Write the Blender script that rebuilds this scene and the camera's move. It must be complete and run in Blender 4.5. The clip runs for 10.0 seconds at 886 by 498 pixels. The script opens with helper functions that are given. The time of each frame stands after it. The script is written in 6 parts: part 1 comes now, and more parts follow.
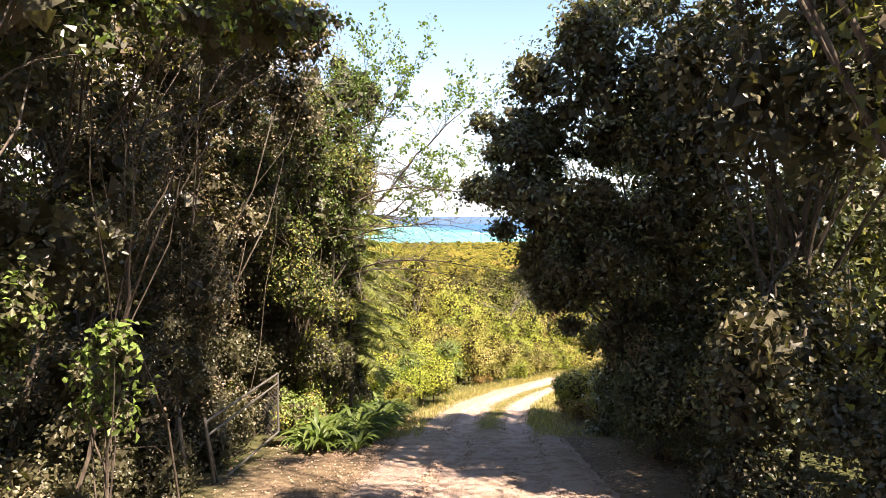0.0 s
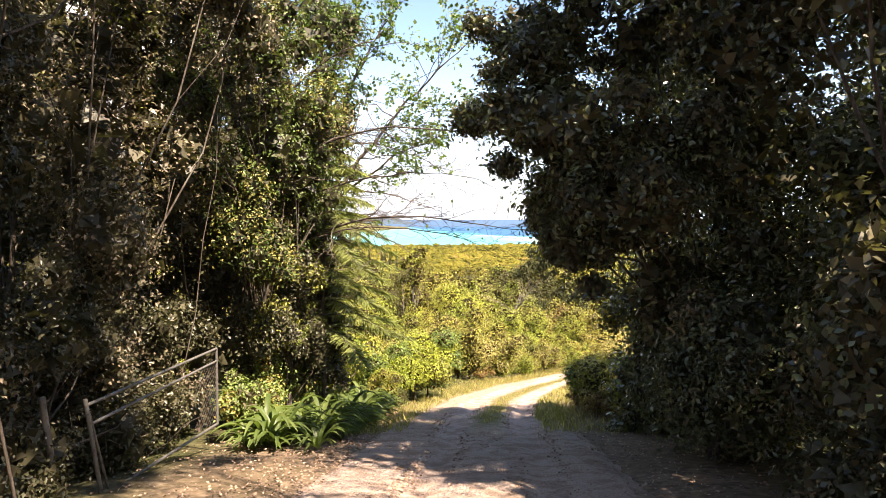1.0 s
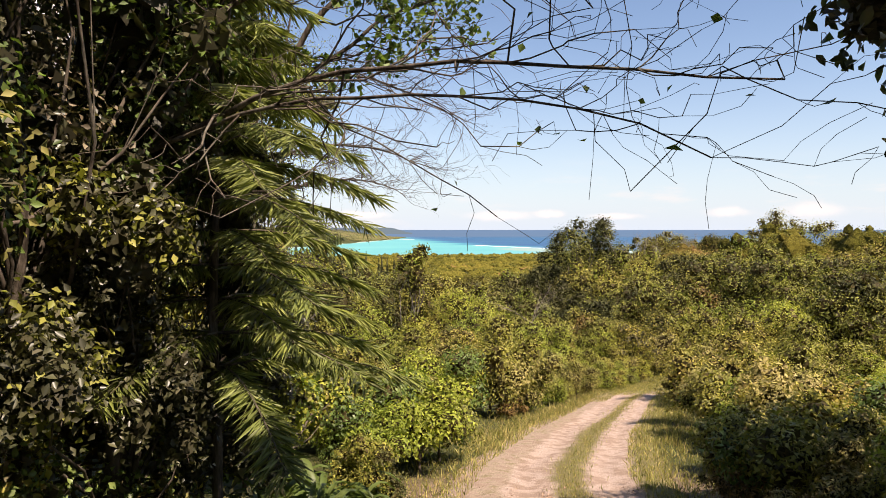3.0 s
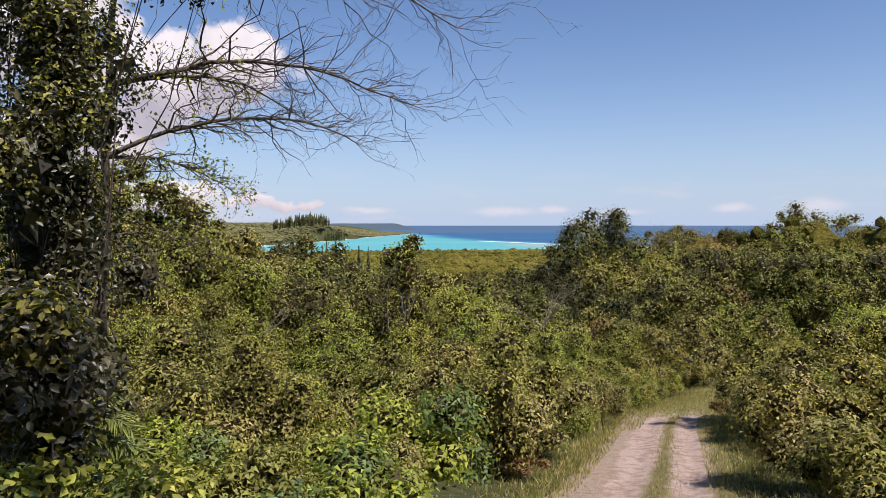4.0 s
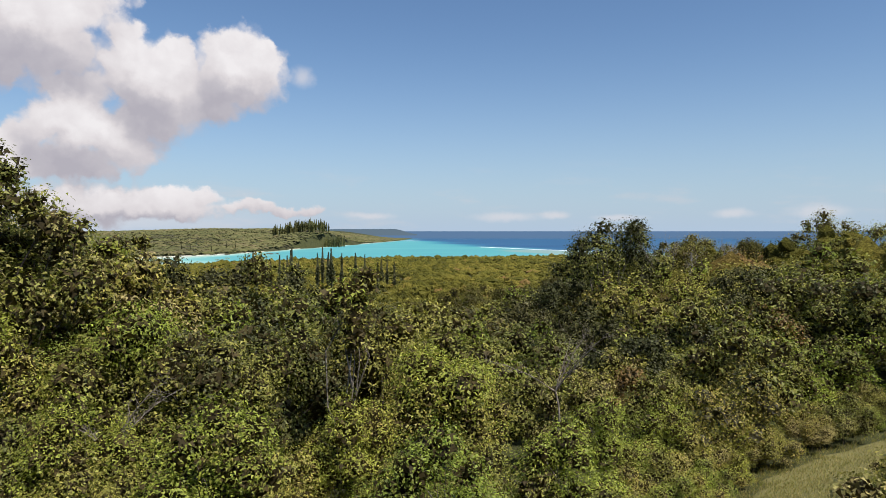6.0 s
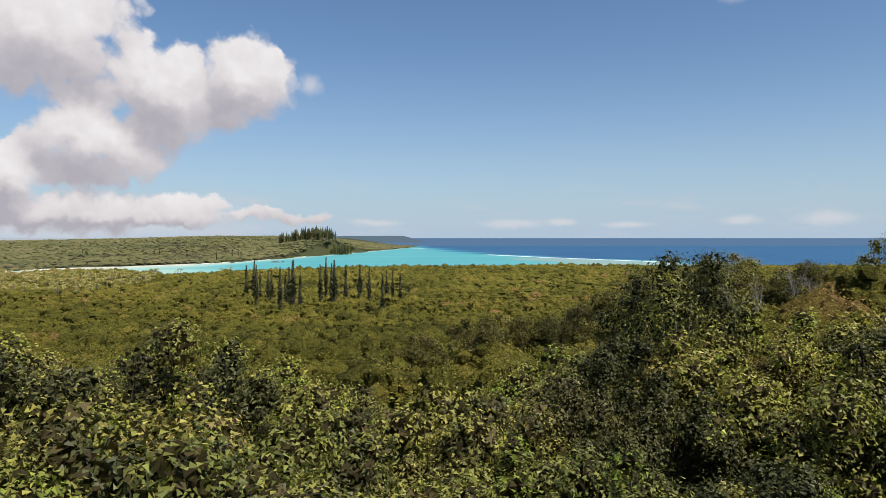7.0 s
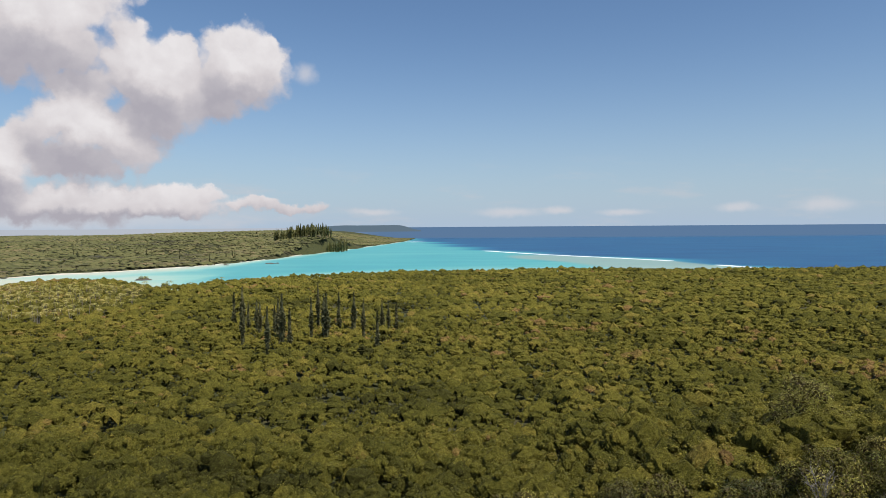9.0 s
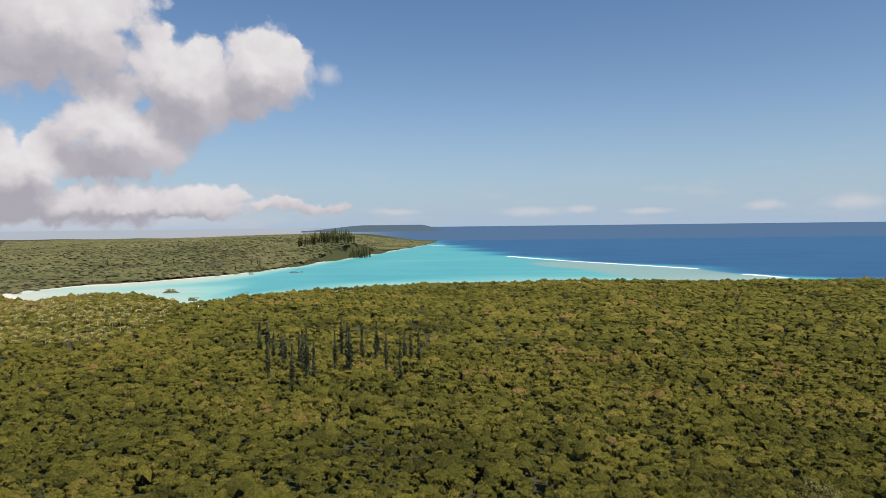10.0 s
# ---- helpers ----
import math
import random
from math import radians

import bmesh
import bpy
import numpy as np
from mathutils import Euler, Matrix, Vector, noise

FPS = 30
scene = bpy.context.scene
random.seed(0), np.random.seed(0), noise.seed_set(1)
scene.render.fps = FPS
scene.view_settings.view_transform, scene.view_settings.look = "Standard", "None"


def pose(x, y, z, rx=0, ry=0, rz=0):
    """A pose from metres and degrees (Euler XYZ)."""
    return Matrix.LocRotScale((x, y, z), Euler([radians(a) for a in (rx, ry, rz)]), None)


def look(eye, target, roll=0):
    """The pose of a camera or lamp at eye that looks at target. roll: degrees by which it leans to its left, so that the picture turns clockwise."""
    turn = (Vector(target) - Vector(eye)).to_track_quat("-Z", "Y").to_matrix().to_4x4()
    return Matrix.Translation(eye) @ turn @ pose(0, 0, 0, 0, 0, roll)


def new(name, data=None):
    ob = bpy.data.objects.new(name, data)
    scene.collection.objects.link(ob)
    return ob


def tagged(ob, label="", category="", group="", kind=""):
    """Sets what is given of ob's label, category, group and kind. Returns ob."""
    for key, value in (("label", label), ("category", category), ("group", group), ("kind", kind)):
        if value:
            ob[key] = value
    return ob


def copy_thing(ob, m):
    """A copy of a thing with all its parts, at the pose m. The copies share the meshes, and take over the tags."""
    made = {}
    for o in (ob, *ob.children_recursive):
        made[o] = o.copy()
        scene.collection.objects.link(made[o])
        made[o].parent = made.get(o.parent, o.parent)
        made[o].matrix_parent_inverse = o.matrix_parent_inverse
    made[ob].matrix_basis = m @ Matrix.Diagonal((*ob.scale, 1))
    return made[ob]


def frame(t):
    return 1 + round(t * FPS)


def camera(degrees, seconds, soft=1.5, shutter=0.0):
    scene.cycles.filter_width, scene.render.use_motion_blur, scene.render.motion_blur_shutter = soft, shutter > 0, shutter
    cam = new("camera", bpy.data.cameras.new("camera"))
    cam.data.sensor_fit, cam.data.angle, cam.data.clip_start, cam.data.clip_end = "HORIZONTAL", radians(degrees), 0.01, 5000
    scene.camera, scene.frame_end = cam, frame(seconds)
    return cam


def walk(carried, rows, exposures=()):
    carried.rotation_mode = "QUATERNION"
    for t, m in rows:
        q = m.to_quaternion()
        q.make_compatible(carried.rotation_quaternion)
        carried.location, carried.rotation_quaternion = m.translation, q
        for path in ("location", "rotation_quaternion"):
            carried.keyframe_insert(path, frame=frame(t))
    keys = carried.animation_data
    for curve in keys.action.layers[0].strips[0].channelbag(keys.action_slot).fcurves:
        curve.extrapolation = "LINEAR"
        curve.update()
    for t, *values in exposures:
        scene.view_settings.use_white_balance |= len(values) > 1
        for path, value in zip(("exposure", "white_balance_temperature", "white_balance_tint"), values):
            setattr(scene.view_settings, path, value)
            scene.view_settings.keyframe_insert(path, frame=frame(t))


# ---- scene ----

# camera and walk
cam = camera(67.0, 10.0, soft=0.55)
ROWS = [  # seconds, x, y, z, yaw to the left, pitch, lean to the right
    (0.0, 0.36, -1.15, 2.78, 0.2, -2.76, 0.0),
    (0.5, 0.58, 0.42, 2.13, 0.4, -2.66, 0.0),
    (1.0, 0.67, 2.0, 1.57, 0.57, -2.51, 0.0),
    (1.5, 0.6, 3.72, 1.19, 0.57, -2.27, 0.0),
    (2.0, 0.35, 5.78, 0.82, 0.34, -1.89, 0.0),
    (2.5, 0.04, 8.06, 0.62, 0.34, -1.6, 0.0),
    (4.0, 0.5, 18.3, -0.12, 0.72, -2.0, 0.0),
    (4.5, 0.9, 21.6, -0.14, 0.95, -2.32, 0.0),
    (5.0, 0.95, 24.8, -0.1, 0.87, -2.42, 0.0),
    (6.3, 1.73, 33.0, 1.27, 0.78, -1.04, 0.0),
    (6.5, 1.53, 35.23, 1.67, 1.78, -0.82, 0.0),
    (7.0, 0.95, 48.3, 3.2, 1.39, -0.93, 0.0),
    (7.5, 0.75, 63.2, 6.98, 1.2, -1.72, 0.1),
    (8.0, 0.3, 72.4, 12.25, 0.26, -2.03, 0.15),
    (8.5, -0.2, 74.7, 18.78, 0.48, -1.94, 0.25),
    (9.0, -0.52, 73.7, 26.6, 1.11, -1.88, 0.4),
    (9.5, -0.15, 72.2, 35.7, 1.63, -1.98, 0.53),
    (10.0, 0.45, 70.6, 46.3, 3.05, -1.91, 0.65),
]
EXPOSURES = [(0.0, 2.05, 7800, 20), (1.5, 1.95, 7800, 20), (2.7, 1.2, 8000, 20), (3.8, 0.45, 6450, 20), (5.0, 0.33, 6350, 16), (6.5, 0.24, 6450, 10), (8.5, 0.21, 6450, 10), (9.0, 0.15, 6450, 11), (10.0, 0.11, 6400, 11)]
walk(cam, [(t, pose(x, y, z, 90 + pitch, roll, yaw)) for t, x, y, z, yaw, pitch, roll in ROWS], EXPOSURES)

# light: a high sun behind the camera, a little to its right, and the sky with its cumulus
SUN_EL, SUN_AZ = radians(58), radians(133)   # azimuth clockwise from +y
sun_way = Vector((math.sin(SUN_AZ) * math.cos(SUN_EL), math.cos(SUN_AZ) * math.cos(SUN_EL), math.sin(SUN_EL)))
sun = new("sun", bpy.data.lights.new("sun", "SUN"))
sun.data.energy, sun.data.angle, sun.data.color = 5.0, radians(0.6), (1.0, 0.95, 0.86)
sun.matrix_world = look(sun_way * 100, (0, 0, 0))

rng = np.random.default_rng(7)
SEA = -50.0


class Net:
    """Short hand for building a node tree."""

    def __init__(self, tree):
        self.tree = tree
        tree.nodes.clear()

    def add(self, kind, _out=0, **sets):
        n = self.tree.nodes.new(kind)
        for key, value in sets.items():
            if key.startswith("i_"):
                self.put(n.inputs[key[2:].replace("_", " ")], value)
            else:
                setattr(n, key, value)
        return n

    def put(self, socket, value):
        if isinstance(value, bpy.types.NodeSocket):
            self.tree.links.new(value, socket)
        else:
            socket.default_value = value

    def math(self, op, a, b=0.0, c=0.0, clamp=False):
        n = self.tree.nodes.new("ShaderNodeMath")
        n.operation, n.use_clamp = op, clamp
        for s, v in zip(n.inputs, (a, b, c)):
            self.put(s, v)
        return n.outputs[0]

    def vec(self, op, a, b=(0, 0, 0), out=0):
        n = self.tree.nodes.new("ShaderNodeVectorMath")
        n.operation = op
        self.put(n.inputs[0], a)
        self.put(n.inputs[1], b)
        return n.outputs[out]

    def mix(self, f, a, b, kind="MIX"):
        n = self.tree.nodes.new("ShaderNodeMix")
        n.data_type, n.blend_type = "RGBA", kind
        self.put(n.inputs[0], f)
        self.put(n.inputs[6], a)
        self.put(n.inputs[7], b)
        return n.outputs[2]

    def ramp(self, f, stops, smooth=False):
        n = self.tree.nodes.new("ShaderNodeValToRGB")
        els = n.color_ramp.elements
        while len(els) < len(stops):
            els.new(0.5)
        for e, (p, c) in zip(els, stops):
            e.position, e.color = p, (*c, 1) if len(c) == 3 else c
        if smooth:
            n.color_ramp.interpolation = "EASE"
        self.put(n.inputs[0], f)
        return n.outputs[0]

    def noise(self, v, scale, detail=4.0, rough=0.55, dims="3D"):
        n = self.tree.nodes.new("ShaderNodeTexNoise")
        n.noise_dimensions = dims
        self.put(n.inputs["Vector"], v)
        n.inputs["Scale"].default_value, n.inputs["Detail"].default_value, n.inputs["Roughness"].default_value = scale, detail, rough
        return n

    def span(self, v, a, b, c=0.0, d=1.0):
        n = self.tree.nodes.new("ShaderNodeMapRange")
        n.interpolation_type = "SMOOTHSTEP"
        for s, x in zip(n.inputs, (v, a, b, c, d)):
            self.put(s, x)
        return n.outputs[0]


def grey(v):
    return (v, v, v, 1)


# world: sky, cumulus towards the north-west, blue sea past the last of the water sheet
world = bpy.data.worlds.new("world")
scene.world = world
world.use_nodes = True
W = Net(world.node_tree)
way = W.add("ShaderNodeTexCoord").outputs["Generated"]
sky = W.add("ShaderNodeTexSky", sky_type="NISHITA", sun_disc=False, sun_elevation=SUN_EL, sun_rotation=SUN_AZ, air_density=1.0, dust_density=0.6, ozone_density=1.5, altitude=20)
sep = W.add("ShaderNodeSeparateXYZ", i_Vector=way)
az = W.math("MULTIPLY", W.math("ARCTAN2", sep.outputs[0], sep.outputs[1]), 57.2958)
el = W.math("MULTIPLY", W.math("ARCSINE", sep.outputs[2]), 57.2958)
flat = W.add("ShaderNodeCombineXYZ", i_X=az, i_Y=el).outputs[0]
BLOBS = [  # azimuth, elevation, radius, radius of height (degrees)
    (-17.5, 12.4, 3.5, 3.4), (-18.9, 14.9, 1.7, 1.5), (-15.8, 13.8, 1.9, 1.6), (-21.0, 10.6, 3.2, 2.5), (-24.6, 12.0, 3.9, 3.5), (-22.4, 14.0, 1.9, 1.5), (-26.0, 14.6, 2.0, 1.5),
    (-29.4, 8.0, 3.7, 2.5), (-29.6, 10.0, 2.3, 1.7), (-26.2, 6.8, 3.3, 1.9), (-30.6, 4.9, 3.8, 1.6), (-24.4, 8.9, 2.6, 2.0), (-32.8, 6.6, 1.6, 1.4),
    (-34.9, 4.2, 2.4, 1.9), (-34.0, 6.0, 1.5, 1.3), (-37.0, 5.0, 3.0, 2.2), (-32.0, 13.6, 4.4, 2.9), (-30.6, 17.0, 4.4, 3.0), (-35.2, 12.0, 3.0, 2.4), (-34.6, 16.8, 4.0, 3.4),
    (-33.0, 2.0, 9.5, 1.7), (-24.2, 2.2, 6.5, 1.25), (-36.0, 3.0, 4.5, 1.6), (-20.6, 2.8, 2.2, 0.75), (-15.8, 1.9, 4.4, 0.55), (-40.0, 2.4, 6.0, 1.5), (-41.0, 9.0, 4.0, 4.0),
    (-46.0, 14.0, 5.0, 5.0), (70.0, 12.0, 9.0, 5.0), (150.0, 16.0, 12.0, 6.0), (-110.0, 14.0, 11.0, 6.0),
]
warp_big = W.vec("SCALE", W.vec("SUBTRACT", W.noise(flat, 0.22, 2.0, 0.5).outputs["Color"], (0.5, 0.5, 0.5)))
warp_big.node.inputs["Scale"].default_value = 1.6
warp_fine = W.vec("SCALE", W.vec("SUBTRACT", W.noise(flat, 0.8, 5.0, 0.55).outputs["Color"], (0.5, 0.5, 0.5)))
warp_fine.node.inputs["Scale"].default_value = 1.7
bent = W.vec("ADD", flat, W.vec("ADD", warp_big, warp_fine))


def billows(at):
    """Rounded heads of cumulus at two sizes."""
    total = None
    for scale, amount in ((0.34, 0.62), (0.85, 0.26)):
        cell = W.add("ShaderNodeTexVoronoi", feature="SMOOTH_F1", i_Scale=scale, i_Smoothness=0.25, i_Vector=at)
        d = W.math("MULTIPLY", W.math("SUBTRACT", 0.45, cell.outputs["Distance"]), amount)
        total = d if total is None else W.math("ADD", total, d)
    return total


FAINT = [(-34.0, 0.9, 22.0, 1.5), (-12.6, 12.6, 1.2, 1.0), (22.0, 18.6, 1.6, 0.9), (-7.0, 1.3, 2.6, 0.35), (28.6, 1.5, 2.6, 0.7), (22.6, 1.4, 1.8, 0.5), (4.5, 1.2, 3.4, 0.5), (8.6, 1.4, 1.6, 0.4), (14.0, 1.1, 2.6, 0.35), (36.0, 1.5, 3.0, 0.6)]


def cloud_depth(at, blobs=BLOBS):
    best = None
    for a, e, ra, re in blobs:
        d = W.vec("LENGTH", W.vec("MULTIPLY", W.vec("SUBTRACT", at, (a, e, 0)), (0.88 / ra, 0.88 / re, 0)), out=1)
        best = d if best is None else W.tree_min(best, d)
    return W.math("SUBTRACT", 1.0, best)


W.tree_min = lambda a, b: (lambda n: (W.put(n.inputs[0], a), W.put(n.inputs[1], b), W.put(n.inputs[2], 0.25), setattr(n, "operation", "SMOOTH_MIN"), n.outputs[0])[-1])(W.tree.nodes.new("ShaderNodeMath"))
above, beside = W.vec("ADD", bent, (0.4, 2.0, 0)), W.vec("ADD", bent, (0.35, 0.7, 0))
MASSES = [(-17.6, 12.8, 4.6, 4.4), (-24.2, 11.8, 5.4, 4.8), (-29.0, 7.2, 5.6, 4.2), (-32.5, 15.0, 7.0, 5.0), (-35.2, 4.6, 4.2, 3.4), (-28.0, 2.2, 15.0, 2.0), (-41.0, 9.0, 5.0, 6.0)]
depth = W.math("ADD", cloud_depth(bent), billows(bent))
cover = W.span(depth, -0.08, 0.3)
shade = W.span(W.math("SUBTRACT", cloud_depth(above, MASSES), cloud_depth(bent, MASSES)), -0.5, 0.45, 0.0, 0.95)
shade = W.math("ADD", shade, W.math("MULTIPLY", W.math("SUBTRACT", billows(beside), billows(bent)), 0.4))
puff = W.noise(flat, 0.42, 5.0, 0.6).outputs["Fac"]
shade = W.math("ADD", shade, W.math("MULTIPLY", W.math("SUBTRACT", puff, 0.46), 0.5))
shade = W.math("ADD", shade, W.span(el, 3.6, 1.4, 0.0, 0.32), clamp=True)
cloud_colour = W.ramp(shade, [(0.0, (9.0, 8.7, 8.7)), (0.35, (7.4, 7.0, 7.1)), (0.7, (5.7, 5.45, 5.8)), (1.0, (4.7, 4.5, 5.0))])
haze = W.math("POWER", W.math("SUBTRACT", 1.0, W.math("DIVIDE", W.math("ABSOLUTE", el), 22.0), clamp=True), 3.0)
veil = W.noise(W.vec("MULTIPLY", flat, (0.25, 1.1, 1)), 0.5, 5.0, 0.6).outputs["Fac"]
veil = W.math("MULTIPLY", W.span(veil, 0.5, 0.72), W.span(el, 6.5, 2.0))
sky_colour = W.mix(1.0, sky.outputs[0], (0.88, 1.03, 1.17, 1), "MULTIPLY")
sky_colour = W.mix(W.math("MULTIPLY", haze, 0.9), sky_colour, (4.7, 6.0, 7.6, 1))
sky_colour = W.mix(W.math("MULTIPLY", veil, 0.5), sky_colour, (6.2, 6.4, 6.8, 1))
faint = W.span(cloud_depth(W.vec("ADD", flat, W.vec("MULTIPLY", warp_fine, (0.8, 0.35, 0))), FAINT), 0.0, 0.9)
sky_colour = W.mix(W.math("MULTIPLY", faint, 0.6), sky_colour, (7.6, 7.4, 7.6, 1))
sky_colour = W.mix(cover, sky_colour, cloud_colour)
# the far headland and the open sea below the horizon, pale haze painted over its left part
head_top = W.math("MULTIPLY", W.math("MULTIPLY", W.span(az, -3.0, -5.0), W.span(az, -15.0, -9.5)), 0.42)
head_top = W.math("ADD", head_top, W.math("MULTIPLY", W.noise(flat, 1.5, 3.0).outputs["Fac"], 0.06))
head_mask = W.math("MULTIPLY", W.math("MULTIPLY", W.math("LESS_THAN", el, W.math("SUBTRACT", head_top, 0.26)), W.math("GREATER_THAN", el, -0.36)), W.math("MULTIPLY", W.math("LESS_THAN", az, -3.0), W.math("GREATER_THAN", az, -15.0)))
below = W.math("LESS_THAN", el, 0.0)
sky_colour = W.mix(below, sky_colour, (1.2, 2.15, 3.65, 1))
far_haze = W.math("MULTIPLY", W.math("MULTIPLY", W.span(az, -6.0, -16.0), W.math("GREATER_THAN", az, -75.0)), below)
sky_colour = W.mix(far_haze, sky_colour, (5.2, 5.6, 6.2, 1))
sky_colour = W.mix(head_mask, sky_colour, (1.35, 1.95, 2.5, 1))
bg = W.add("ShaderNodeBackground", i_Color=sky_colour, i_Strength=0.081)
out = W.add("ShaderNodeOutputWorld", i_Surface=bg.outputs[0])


# ---- materials ----
def material(name):
    m = bpy.data.materials.new(name)
    m.use_nodes = True
    return m, Net(m.node_tree)


def finish(N, colour, rough=0.7, bump=None, strength=0.3, dist=0.02, metal=0.0, spec=0.5):
    p = N.add("ShaderNodeBsdfPrincipled", i_Metallic=metal)
    N.put(p.inputs["Base Color"], colour)
    N.put(p.inputs["Roughness"], rough)
    p.inputs["Specular IOR Level"].default_value = spec
    if bump is not None:
        b = N.add("ShaderNodeBump", i_Strength=strength, i_Distance=dist)
        N.put(b.inputs["Height"], bump)
        N.tree.links.new(b.outputs[0], p.inputs["Normal"])
    o = N.add("ShaderNodeOutputMaterial")
    N.tree.links.new(p.outputs[0], o.inputs[0])
    return p, o


def leaf_material(name, stops, rough=0.42, through_part=0.3, spec=0.5, hue_by_tree=0.6, lift=1.5, joined=False):
    """Leaves: one leaf from another by island, one plant from another by object and by the tint laid on joined woods."""
    m, N = material(name)
    geo = N.add("ShaderNodeNewGeometry")
    info = N.add("ShaderNodeObjectInfo")
    tint = N.add("ShaderNodeAttribute", attribute_name="tint").outputs["Fac"]
    own = tint if joined else info.outputs["Random"]
    leaf = geo.outputs["Random Per Island"]
    f = N.math("ADD", N.math("MULTIPLY", own, hue_by_tree), N.math("MULTIPLY", leaf, 1.0 - hue_by_tree), clamp=True)
    colour = N.ramp(f, [(p, tuple(lift * q for q in c)) for p, c in stops])
    value = N.math("ADD", 0.5, N.math("MULTIPLY", N.math("FRACT", N.math("MULTIPLY", leaf, 7.31)), 1.0))
    colour = N.mix(1.0, colour, N.add("ShaderNodeCombineXYZ", i_X=value, i_Y=value, i_Z=value).outputs[0], "MULTIPLY")
    blotch = N.noise(geo.outputs["Position"], 9.0, 3.0).outputs["Fac"]
    colour = N.mix(N.math("MULTIPLY", N.span(blotch, 0.55, 0.8), 0.35), colour, (0.16, 0.13, 0.04, 1))
    p, o = finish(N, colour, rough, spec=spec)
    tr = N.add("ShaderNodeBsdfTranslucent")
    N.put(tr.inputs["Color"], N.mix(1.0, colour, (1.14, 1.3, 0.6, 1), "MULTIPLY"))
    mixer = N.add("ShaderNodeMixShader", i_Fac=through_part)
    N.tree.links.new(p.outputs[0], mixer.inputs[1])
    N.tree.links.new(tr.outputs[0], mixer.inputs[2])
    N.tree.links.new(mixer.outputs[0], o.inputs[0])
    return m


LEAF_DARK = leaf_material("leaf_dark_glossy", [(0.0, (0.036, 0.044, 0.02)), (0.5, (0.052, 0.06, 0.026)), (1.0, (0.07, 0.075, 0.032))], rough=0.28, through_part=0.22, lift=2.1, spec=0.8)
LEAF_THICKET = leaf_material("leaf_thicket", [(0.0, (0.04, 0.042, 0.02)), (0.5, (0.062, 0.06, 0.03)), (1.0, (0.085, 0.078, 0.042))], rough=0.4, through_part=0.2, lift=1.15, spec=0.5)
LEAF_DEEP = leaf_material("leaf_deep_green", [(0.0, (0.038, 0.043, 0.015)), (0.5, (0.058, 0.058, 0.018)), (1.0, (0.085, 0.074, 0.025))], rough=0.5, through_part=0.2, lift=1.5, spec=0.22)
LEAF_MID = leaf_material("leaf_mid_green", [(0.0, (0.06, 0.066, 0.018)), (0.3, (0.096, 0.098, 0.022)), (0.6, (0.136, 0.126, 0.028)), (0.85, (0.172, 0.142, 0.036)), (1.0, (0.186, 0.122, 0.05))], rough=0.5, spec=0.22, lift=2.05, hue_by_tree=0.6)
LEAF_BRIGHT = leaf_material("leaf_yellow_green", [(0.0, (0.095, 0.122, 0.022)), (0.5, (0.145, 0.163, 0.027)), (0.85, (0.2, 0.195, 0.038)), (1.0, (0.22, 0.17, 0.06))], rough=0.48, through_part=0.4, spec=0.22, lift=2.05)
LEAF_LIME = leaf_material("leaf_lime_green", [(0.0, (0.055, 0.085, 0.022)), (0.5, (0.09, 0.13, 0.032)), (1.0, (0.135, 0.17, 0.05))], rough=0.45, through_part=0.35, spec=0.4, lift=1.4)
LEAF_STRAW = leaf_material("leaf_straw", [(0.0, (0.105, 0.1, 0.03)), (0.5, (0.16, 0.14, 0.048)), (1.0, (0.22, 0.172, 0.075))], rough=0.6, through_part=0.3, spec=0.2, lift=1.9)
LEAF_DRY = leaf_material("leaf_dry_brown", [(0.0, (0.09, 0.068, 0.044)), (0.5, (0.14, 0.11, 0.07)), (1.0, (0.19, 0.16, 0.11))], rough=0.6, through_part=0.25, lift=1.5)
WOODS_TINTS = [(0.0, (0.034, 0.033, 0.008)), (0.3, (0.066, 0.062, 0.011)), (0.6, (0.097, 0.086, 0.015)), (0.85, (0.128, 0.104, 0.02)), (1.0, (0.145, 0.09, 0.032))]
LEAF_WOODS = leaf_material("leaf_woods", WOODS_TINTS, rough=0.6, through_part=0.2, spec=0.1, hue_by_tree=0.88, lift=1.55, joined=True)
LEAF_GROVE = leaf_material("leaf_grove", [(0.0, (0.05, 0.05, 0.013)), (0.5, (0.085, 0.08, 0.018)), (1.0, (0.125, 0.105, 0.025))], rough=0.6, through_part=0.2, spec=0.1, lift=1.25)
LEAF_RUST = leaf_material("leaf_rust", [(0.0, (0.09, 0.06, 0.022)), (0.5, (0.15, 0.09, 0.03)), (1.0, (0.17, 0.125, 0.035))], rough=0.55, through_part=0.25, spec=0.3)
LEAF_PINE = leaf_material("needle_dark", [(0.0, (0.034, 0.037, 0.016)), (1.0, (0.062, 0.056, 0.024))], lift=2.3, rough=0.7, through_part=0.08, spec=0.3)
LEAF_FROND = leaf_material("needle_frond", [(0.0, (0.085, 0.105, 0.026)), (1.0, (0.15, 0.165, 0.04))], rough=0.5, through_part=0.25)
GRASS = leaf_material("grass_blade", [(0.0, (0.13, 0.14, 0.033)), (0.45, (0.21, 0.195, 0.06)), (1.0, (0.38, 0.29, 0.14))], rough=0.6, through_part=0.3, hue_by_tree=0.1)
LITTER = leaf_material("leaf_litter", [(0.0, (0.14, 0.09, 0.06)), (0.5, (0.22, 0.145, 0.1)), (1.0, (0.3, 0.21, 0.155))], rough=0.7, through_part=0.05, hue_by_tree=0.0)


